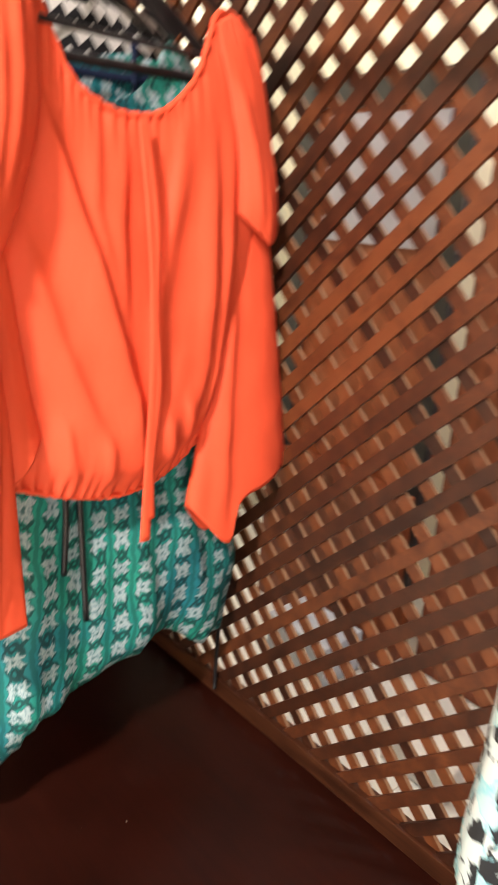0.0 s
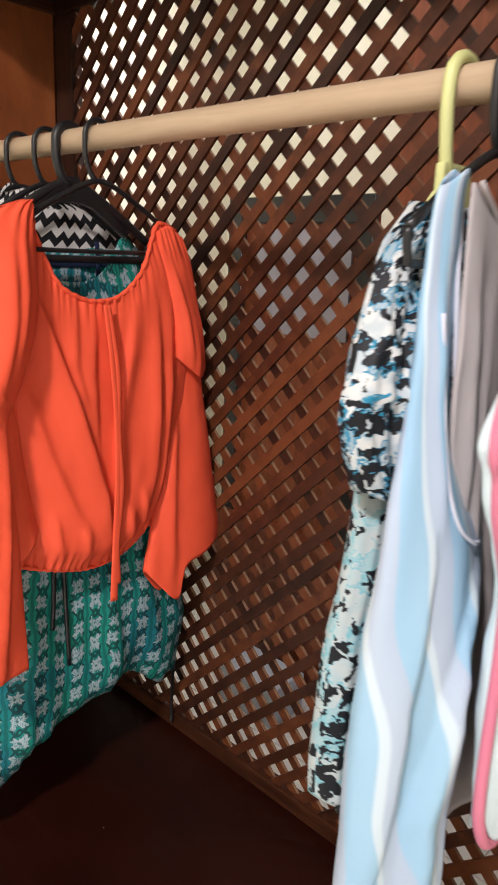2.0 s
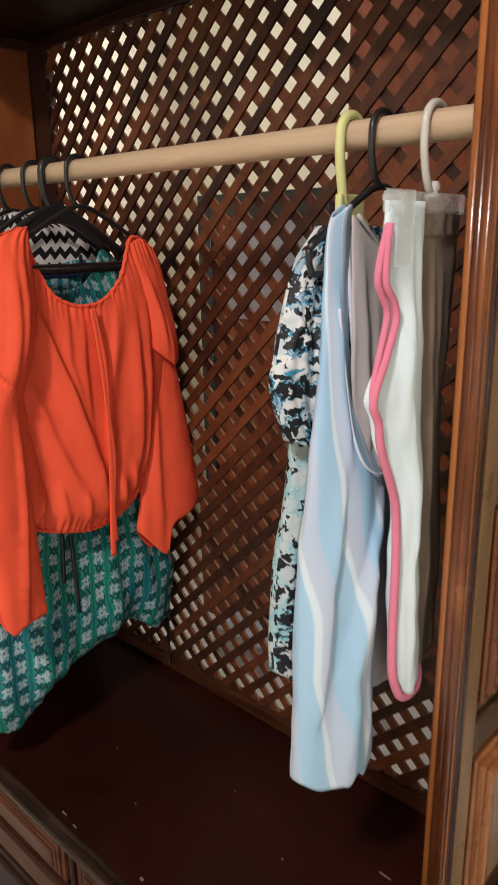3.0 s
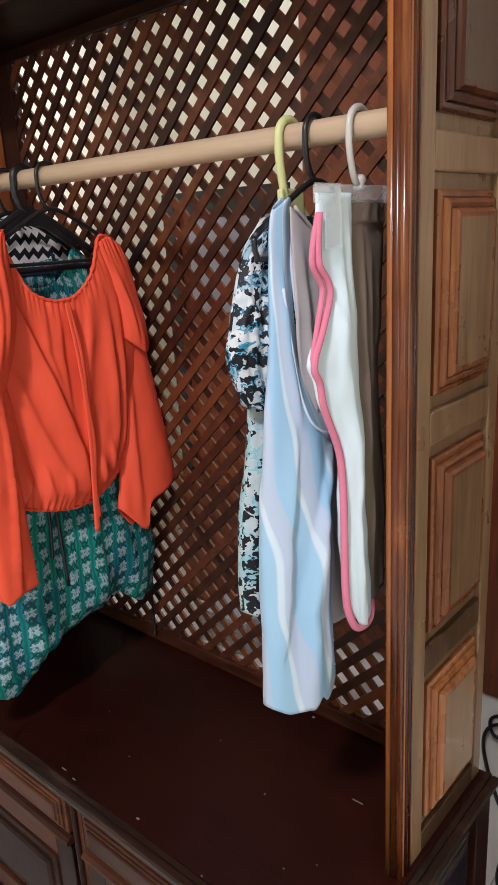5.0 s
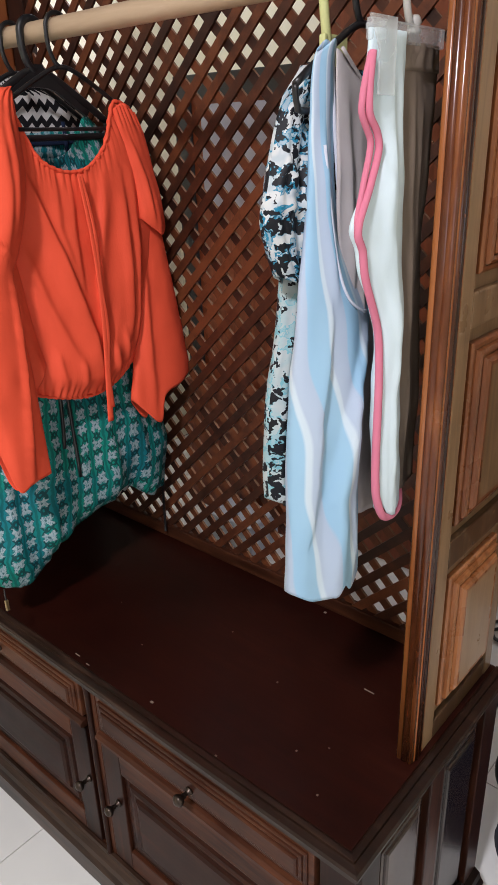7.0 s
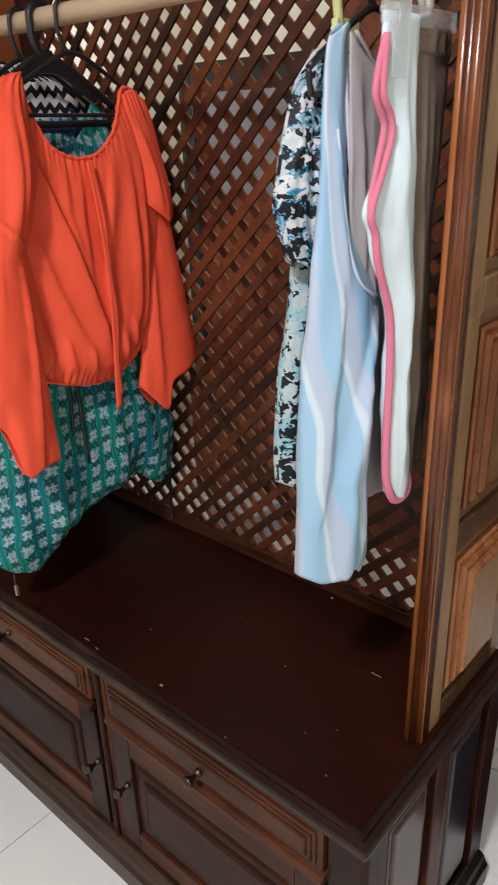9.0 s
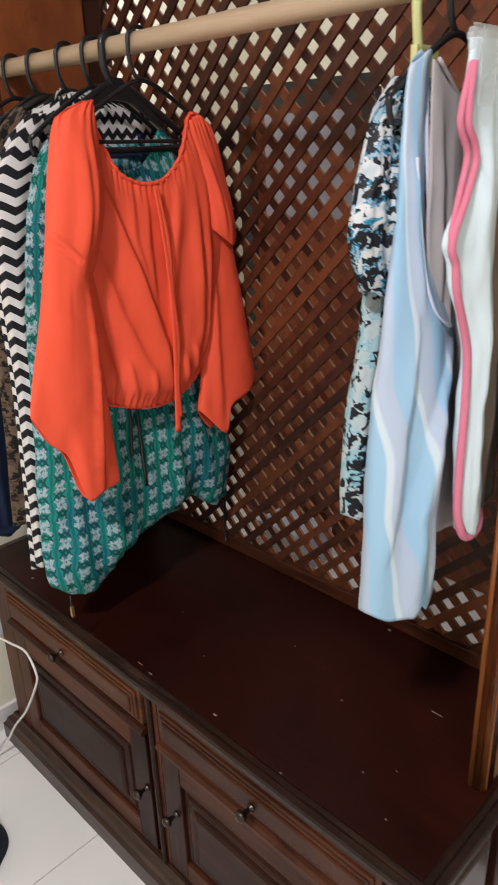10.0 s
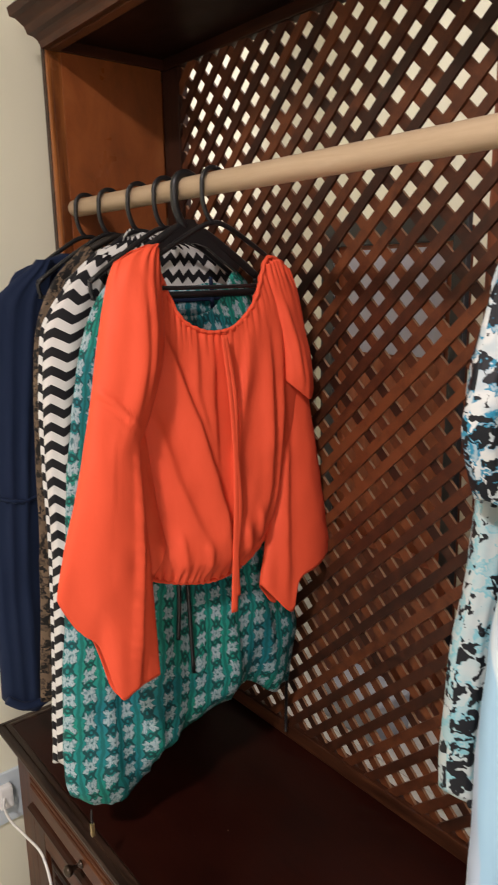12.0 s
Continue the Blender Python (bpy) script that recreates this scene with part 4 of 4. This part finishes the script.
# right-hand group
g = thing("animal_print_shirt", (1.10, -0.288, 1.68), "black, white and blue printed satin shirt on a lime hanger", "shirt")
fabric("body", ANIMAL, g, const(1.085), line((1.69, -0.36), (1.64, -0.40), (1.45, -0.405), (1.1, -0.40)), line((1.69, -0.22), (1.6, -0.13), (1.1, -0.11)), const(1.69), line((0, 1.18), (1, 1.17)), line((0, 0.010), (1, 0.022)), [(3, 0.002, 0.005, 0.1)], 21)
fabric("sleeve_frill", ANIMAL, g, line((1.67, 1.10), (1.43, 1.115)), line((1.672, -0.385), (1.64, -0.420), (1.57, -0.452), (1.522, -0.470), (1.476, -0.462), (1.438, -0.442), (1.40, -0.43)), line((1.672, -0.33), (1.4, -0.34)),
       const(1.672), line((0, 1.45), (0.4, 1.425), (1, 1.40)), line((0, 0.012), (0.5, 0.024), (1, 0.020)), [(3, 0.001, 0.005, 0.2), (6, 0.001, 0.003, 0.2)], 22, nu=50, creases=[(((-0.46, 1.535), (-0.42, 1.530), (-0.37, 1.54)), 0.006, 0.012, 0.007), (((-0.44, 1.60), (-0.42, 1.54)), 0.010, 0.005, 0.006), (((-0.40, 1.62), (-0.39, 1.45)), 0.010, 0.005, 0.006)])
fabric("sleeve", PALE, g, line((1.5, 1.095), (1.12, 1.10)), line((1.5, -0.405), (1.385, -0.42), (1.245, -0.453), (1.13, -0.455)), line((1.5, -0.34), (1.3, -0.375), (1.12, -0.392)),
       const(1.50), line((0, 1.135), (0.6, 1.118), (1, 1.108)), line((0, 0.018), (1, 0.024)), [(2, 0.003, 0.004, 0.2), (5, 0.0015, 0.002, 0.4)], 23, nu=36)
tube("cuff", ANIMAL, [(1.125, -0.452, 1.136), (1.13, -0.42, 1.122), (1.122, -0.394, 1.112)], 0.004, g, "narrow cuff")

g = thing("grey_voile_top", (1.145, -0.288, 1.67), "sheer grey-lilac sleeveless top hanging behind pale dress", "top")
VN = line((0, 1.700), (0.2, 1.682), (0.4, 1.664), (0.6, 1.655), (0.85, 1.66), (1, 1.668))
fabric("body", GREY, g, line((1.7, 1.160), (1.1, 1.168)), line((1.70, -0.392), (1.5, -0.385), (1.35, -0.352), (1.1, -0.350)), line((1.67, -0.27), (1.5, -0.24), (1.1, -0.20)),
       VN, line((0, 1.09), (0.5, 1.08), (1, 1.09)), line((0, 0.006), (1, 0.012)), [(3, 0.001, 0.004, 0.1)], 31,
       creases=[(((-0.395, 1.64), (-0.385, 1.40), (-0.375, 1.15)), 0.008, 0.004, 0.005), (((-0.375, 1.64), (-0.36, 1.40), (-0.35, 1.15)), 0.007, 0.004, 0.005), (((-0.35, 1.62), (-0.335, 1.15)), 0.008, 0.004, 0.005)])
tube("neck_binding", GREY, [(1.167, -0.392 + 0.122 * k / 16, VN(k / 16)) for k in range(17)], 0.0022, g, "narrow stitched binding")

g = thing("striped_dress", (1.16, -0.288, 1.70), "pale blue and white striped sleeveless satin dress", "dress")
fabric("body", STRIPED, g, line((1.70, 1.136), (1.5, 1.146), (1.38, 1.156), (0.95, 1.158)), line((1.712, -0.388), (1.69, -0.402), (1.632, -0.410), (1.514, -0.424), (1.42, -0.446), (1.29, -0.462), (1.1, -0.468), (0.95, -0.470)),
       line((1.712, -0.366), (1.68, -0.372), (1.60, -0.376), (1.52, -0.372), (1.44, -0.346), (1.39, -0.324), (1.31, -0.334), (1.20, -0.342), (0.95, -0.338)),
       line((0, 1.698), (0.5, 1.712), (1, 1.708)), line((0, 1.004), (0.16, 0.990), (0.36, 0.992), (0.48, 1.006), (0.62, 0.990), (0.84, 0.990), (1, 1.008)), line((0, 0.006), (0.25, 0.010), (0.42, 0.022), (0.6, 0.032), (1, 0.036)),
       [(1.5, 0.0006, 0.006, 0.2)], 35, nu=80, nv=130, turn=0.10, crumple=0.003,
       creases=[(((-0.372, 1.330), (-0.400, 1.265), (-0.425, 1.15), (-0.425, 1.00)), 0.006, 0.022, 0.018),
                (((-0.415, 1.40), (-0.446, 1.27), (-0.456, 1.10)), 0.016, 0.005, 0.010), (((-0.395, 1.24), (-0.385, 1.10), (-0.38, 1.01)), 0.012, 0.005, 0.011),
                (((-0.400, 1.62), (-0.402, 1.50), (-0.405, 1.42)), 0.008, 0.005, 0.005), (((-0.340, 1.375), (-0.365, 1.31)), 0.008, 0.006, 0.005), (((-0.352, 1.37), (-0.375, 1.30)), 0.008, 0.006, 0.004)])
RIM = cloth("white_lilac_binding", (0.62, 0.64, 0.72), 0.7, 800.0, 0.2)
tube("armhole_binding", RIM, smooth_path([(1.138, -0.368, 1.706), (1.143, -0.374, 1.66), (1.150, -0.377, 1.60), (1.157, -0.372, 1.52), (1.166, -0.346, 1.44), (1.168, -0.326, 1.394)], 6), 0.0026, g, "stitched armhole binding")
tube("armhole_binding", RIM, smooth_path([(1.152, -0.402, 1.600), (1.160, -0.398, 1.52), (1.170, -0.396, 1.46), (1.180, -0.386, 1.42), (1.184, -0.360, 1.400), (1.170, -0.326, 1.392)], 6), 0.0020, g, "stitched armhole binding")

g = thing("white_trousers", (1.225, -0.30, 1.69), "folded white cotton trousers with pink edging on clip hanger", "trousers")
PE = line((1.70, -0.428), (1.632, -0.432), (1.603, -0.410), (1.56, -0.424), (1.511, -0.448), (1.489, -0.437), (1.459, -0.430), (1.374, -0.393), (1.18, -0.386), (1.125, -0.376))
fabric("leg", WHITE, g, line((1.7, 1.220), (1.1, 1.224)), lambda z: PE(z) + 0.006, line((1.70, -0.352), (1.5, -0.340), (1.4, -0.336), (1.17, -0.315), (1.09, -0.318)), const(1.712),
       line((0, 1.145), (0.25, 1.116), (0.6, 1.108), (0.85, 1.110), (1, 1.135)), line((0, 0.008), (0.5, 0.014), (1, 0.012)), [(1.5, 0.0005, 0.003, 0.1)], 33, nu=50, nv=90, crumple=0.006,
       creases=[(((-0.385, 1.66), (-0.382, 1.50), (-0.362, 1.36), (-0.352, 1.15)), 0.014, 0.005, 0.006), (((-0.410, 1.60), (-0.395, 1.56), (-0.392, 1.47)), 0.008, 0.006, 0.004), (((-0.366, 1.69), (-0.360, 1.55)), 0.008, 0.005, 0.003)])
pts = [(1.230, PE(z), z) for z in np.linspace(1.690, 1.15, 36)] + [(1.231, -0.372, 1.126), (1.231, -0.360, 1.111), (1.231, -0.342, 1.105), (1.231, -0.325, 1.109), (1.228, -0.315, 1.120), (1.222, -0.308, 1.134)]
tube("pink_edging", PINK, smooth_path(pts, 3), lambda t: 0.0040 + 0.0022 * t, g, "soft pink edging", seg=10)
tube("pink_edging", PINK, smooth_path([(1.228 - 0.004 * math.sin(math.pi * k / 13), PE(1.688 - 0.0140 * k) - 0.0085 * math.sin(math.pi * k / 13), 1.688 - 0.0140 * k) for k in range(14)], 3), lambda t: 0.0038 * (1 - t ** 6 * 0.6), g, "soft pink edging", seg=10)
g = thing("taupe_skirt", (1.232, -0.26, 1.69), "sheer taupe skirt hanging beside white trousers", "skirt")
fabric("body", TAUPE, g, const(1.214), line((1.7, -0.365), (1.5, -0.36), (1.15, -0.34)), line((1.7, -0.258), (1.57, -0.266), (1.445, -0.272), (1.35, -0.262), (1.15, -0.258)), const(1.70), line((0, 1.15), (0.3, 1.135), (1, 1.145)), line((0, 0.008), (1, 0.013)), [(2, 0.001, 0.003, 0.1)], 34,
       creases=[(((-0.325, 1.66), (-0.320, 1.40), (-0.305, 1.17)), 0.008, 0.004, 0.006), (((-0.305, 1.64), (-0.302, 1.42)), 0.006, 0.004, 0.004)])
fabric("waistband", TAUPE, g, const(1.214), const(-0.367), const(-0.257), const(1.704), const(1.675), const(0.010), [(4, 0.001, 0.001, 0.1)], 36, nu=30, nv=6, label="stitched waistband")

h = thing("clip_hanger", (1.197, -0.288, 1.795), "milky white plastic clip hanger holding trousers", "hanger", "hangers on the rod")
hook(1.197, MILK, h, 0.0046, neck=1.725, rad=0.024)
turned("swivel", MILK, [(0.007, 0.0), (0.0095, 0.004), (0.0065, 0.008), (0.0095, 0.012), (0.007, 0.018), (0.005, 0.02)], Matrix.Translation((0.0, 0.0, -0.078)), h, 16)
block("crossbar", CLEAR, 1.217, 1.225, -0.424, -0.262, 1.700, 1.722, 0.003, h, "milky plastic cross bar")


def clip(y0, y1, spread):
    """A spring clip plate, wider at its grip end."""
    o = h.matrix_world.translation
    bm = bmesh.new()
    rings = [[bm.verts.new(Vector((x, y, z)) - o) for x, y, z in ((1.2335, ya, z), (1.2360, ya, z), (1.2360, yb, z), (1.2335, yb, z))]
             for ya, yb, z in ((y0, y1, 1.648), (y0, y1, 1.690), (y0 - spread * 0.5, y1, 1.708), (y0 - spread, y1, 1.722))]
    for r, q in zip(rings, rings[1:]):
        for i in range(4):
            bm.faces.new((r[i], r[(i + 1) % 4], q[(i + 1) % 4], q[i]))
    bm.faces.new(rings[0][::-1])
    bm.faces.new(rings[-1])
    bmesh.ops.recalc_face_normals(bm, faces=bm.faces)
    return obj("clip", bm, CLEAR, h, "clear spring clip")


clip(-0.424, -0.392, 0.020)
block("clip_spring", CLEAR, 1.2085, 1.2335, -0.412, -0.400, 1.712, 1.719, 0.002, h, "clear spring clip")


# ---- the space behind the lattice ----
RED = wood("red_brown_wardrobe_wood", (0.11, 0.027, 0.010), (0.20, 0.050, 0.018), (0.30, 0.082, 0.030), UPRIGHT, 0.4)
w = thing("tall_wardrobe", (0.9, 1.3, 0), "tall red-brown wooden wardrobe against the far wall", "wardrobe")
block("carcass", RED, 0.108, 1.9, 1.08, 1.58, 0.0, 2.9, 0.004, w)
for x0, x1 in ((0.125, 0.70), (0.72, 1.29), (1.31, 1.88)):
    d = block("door", RED, x0, x1, 1.06, 1.078, 0.1, 2.85, 0.004, w)
m = thing("mirror_dresser", (-0.25, 1.2, 0), "dark red-brown dresser with a framed grey-lilac mirror", "dresser")
block("back_panel", RED, -0.58, 0.05, 1.06, 1.10, 0.0, 1.80, 0.004, m)
block("base", RED, -0.58, 0.05, 0.98, 1.06, 0.0, 0.62, 0.004, m)
for x0, x1, z0, z1 in ((-0.59, -0.52, 0.3, 1.84), (0.015, 0.068, 0.3, 1.84), (-0.52, 0.015, 1.75, 1.84)):
    block("mirror_frame", BLACK, x0, x1, 1.03, 1.06, z0, z1, 0.004, m)
# the glass does not mirror: its lilac reflection is a matt base colour
block("mirror_glass", plain("mirror_glass", (0.34, 0.33, 0.39), 0.35, 0.0, vary=0.06), -0.46, -0.02, 1.046, 1.057, 1.36, 1.735, 0.002, m, "mirror glass with a grey-lilac reflection painted in")
s = block("storage_box", plain("pale_blue_box_card", (0.45, 0.50, 0.58), 0.6), -0.27, 0.0, 0.74, 0.92, 0.0, 0.15, 0.008)
tagged(s, "pale blue storage box on the tiled floor", "box")
s = block("storage_box", plain("white_box_card", (0.75, 0.74, 0.7), 0.6), 0.30, 0.52, 0.66, 0.86, 0.0, 0.10, 0.008)
tagged(s, "white storage box on the tiled floor", "box")

# ---- floor ----
TILE = plain("white_glazed_tile", (0.76, 0.77, 0.74), 0.18, vary=0.05, scale=5.0)
floor = slab("floor", plain("tile_grout", (0.42, 0.40, 0.37), 0.8), -1.2, 4.5, -4.5, 1.6, -0.1, -0.003, "white glazed floor tiles with thin grey joints")
tile_mesh = None
for i in range(14):
    for j in range(15):
        x, y = -1.2 + 0.4 * i, -4.5 + 0.4 * j
        if tile_mesh is None:
            t = block("floor_tile", TILE, x + 0.0015, x + 0.3985, y + 0.0015, y + 0.3985, -0.004, 0.0, 0.0008)
            tile_mesh, first = t.data, (x, y)
            t.parent = floor
        else:
            t = new("floor_tile", tile_mesh)
            t.parent = floor
            t.location = (x - first[0], y - first[1], 0)

# ---- lattice slats ----
PX, PZ = 0.0585, 0.0570
HX, HZ = 0.584, 2.064
X0, X1, LZ0, LZ1 = 0.064, 1.222, 0.670, 2.098
lat = thing("lattice_panel", (0.65, -0.045, 0.69), "", "")
lat.parent = cab
lat.location = Vector((0.65, -0.045, 0.69)) - cab.location
bpy.context.view_layer.update()
EDGE_WOOD = plain("pale_slat_edge", (0.19, 0.10, 0.052), 0.7, vary=0.25, scale=60.0)


def lattice_layer(sign, y0, y1, width):
    for k in range(-60, 61):
        c = HX / PX - sign * HZ / PZ + 0.5 + k
        pts = sorted((PX * (c + sign * z / PZ), z) for z in (LZ0, LZ1))
        (xa, za), (xb, zb) = pts
        a, b = max(xa, X0), min(xb, X1)
        if b - a < 0.012:
            continue
        slope = (zb - za) / (xb - xa)
        p, q = Vector((a, za + slope * (a - xa))), Vector((b, za + slope * (b - xa)))
        way = (q - p).normalized()
        n = Vector((-way.y, way.x)) * (width * random.uniform(0.95, 1.04) / 2)
        j = random.uniform(-0.0012, 0.0012)
        verts = []
        for y in (y0, y1):
            for r in (p - n, q - n, q + n, p + n):
                verts.append((r.x + j - 0.65, y + 0.045, r.y - 0.69))
        me = bpy.data.meshes.new("slat")
        me.from_pydata(verts, [], [(0, 1, 2, 3), (7, 6, 5, 4), (0, 4, 5, 1), (1, 5, 6, 2), (2, 6, 7, 3), (3, 7, 4, 0)])
        me.materials.append(WOOD_LATTICE)
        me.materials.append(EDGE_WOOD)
        # only the rear layer's long edges take the paler material
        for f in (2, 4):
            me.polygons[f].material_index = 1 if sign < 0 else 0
        me.update()
        ob = new("slat", me)
        ob.parent = lat


lattice_layer(1, -0.0545, -0.0485, 0.0182)
lattice_layer(-1, -0.0485, -0.0425, 0.0180)


# ---- small things ----
CABLE = plain("white_cable", (0.75, 0.75, 0.73), 0.45, vary=0.03)
c = tube("power_cable", CABLE, smooth_path([(-0.112, -0.527, 0.405), (-0.06, -0.548, 0.415), (0.02, -0.560, 0.437), (0.11, -0.558, 0.456), (0.20, -0.560, 0.478), (0.243, -0.562, 0.44), (0.232, -0.562, 0.395), (0.15, -0.565, 0.264), (0.064, -0.570, 0.157), (0.0, -0.578, 0.06), (-0.03, -0.60, 0.008), (-0.05, -0.70, 0.004), (-0.04, -0.85, 0.004)], 8), 0.003)
tagged(c, "thin white power cable hanging down beside the cabinet", "cable")
c = block("wall_socket", plain("pale_blue_socket_plate", (0.55, 0.62, 0.66), 0.4, vary=0.04), -0.13, -0.120, -0.60, -0.475, 0.32, 0.46, 0.003)
tagged(c, "pale blue-white wall socket plate", "socket")
c = block("plug", CABLE, -0.120, -0.098, -0.545, -0.510, 0.375, 0.435, 0.006)
tagged(c, "white plug in the wall socket", "plug")
c = thing("inline_adapter", (-0.05, -0.60, 0.0), "small grey cable coupling on white floor cable", "adapter")
block("body", plain("grey_plastic", (0.12, 0.11, 0.10), 0.5), -0.065, -0.038, -0.612, -0.592, 0.0, 0.016, 0.003, c)
tube("lead", CABLE, smooth_path([(-0.095, -0.49, 0.004), (-0.075, -0.55, 0.004), (-0.052, -0.60, 0.008), (-0.06, -0.66, 0.004), (-0.10, -0.74, 0.004)], 6), 0.003, c)
DUSK = cloth("navy_canvas", (0.010, 0.016, 0.035), 0.8, 500.0, 0.2)
b = thing("navy_bag", (1.50, 0.22, 0.0), "dark navy canvas bag lying on white tiles", "bag")
fabric("body", DUSK, b, const(1.47), line((0.33, 0.14), (0.2, 0.06), (0.0, 0.04)), line((0.33, 0.32), (0.2, 0.40), (0.0, 0.42)), const(0.33), const(0.004), line((0, 0.04), (0.4, 0.16), (1, 0.19)), [(2, 0.004, 0.008, 0.1)], 41, nu=30, nv=24)
tube("strap", BLACK, smooth_path([(1.42, 0.20, 0.30), (1.34, 0.16, 0.34), (1.29, 0.14, 0.28), (1.30, 0.13, 0.21), (1.35, 0.15, 0.17)], 6), 0.010, b, "black webbing strap")
c = tube("black_cable", BLACK, smooth_path([(1.30, 0.55, 0.006), (1.16, 0.56, 0.006), (1.08, 0.64, 0.006), (0.98, 0.80, 0.006), (0.96, 0.90, 0.012), (1.02, 0.96, 0.006), (1.06, 0.88, 0.016), (0.99, 0.86, 0.02), (0.95, 0.97, 0.006), (1.1, 1.03, 0.006), (1.3, 0.98, 0.006)], 8), 0.006)
tagged(c, "loose black cable coiled on the tiled floor", "cable")
b = thing("dark_pouch", (0.20, -0.80, 0.0), "small black fabric pouch lying on white tiles", "pouch")
fabric("body", DUSK, b, const(0.20), line((0.09, -0.86), (0.0, -0.90)), line((0.09, -0.74), (0.0, -0.705)), const(0.09), const(0.003), line((0, 0.03), (0.5, 0.10), (1, 0.11)), [(2, 0.003, 0.004, 0.1)], 43, nu=24, nv=20)
CHIP = plain("bare_chip", (0.20, 0.15, 0.11), 0.8)
for x, y, w, d in ((0.84, -0.499, 0.007, 0.004), (0.935, -0.072, 0.006, 0.005), (0.70, -0.40, 0.003, 0.003), (1.12, -0.42, 0.003, 0.003), (0.99, -0.31, 0.003, 0.004), (0.62, -0.505, 0.014, 0.002), (0.66, -0.51, 0.010, 0.002), (0.16, -0.49, 0.006, 0.005), (1.14, -0.22, 0.022, 0.002), (1.2, -0.47, 0.003, 0.003), (0.82, -0.25, 0.002, 0.003), (0.55, -0.33, 0.002, 0.002), (1.02, -0.515, 0.004, 0.003), (1.16, -0.38, 0.003, 0.002)):
    block("paint_chip", CHIP, x - w / 2, x + w / 2, y - d / 2, y + d / 2, TOP - 0.001, TOP + 0.0006, 0.0, cab)
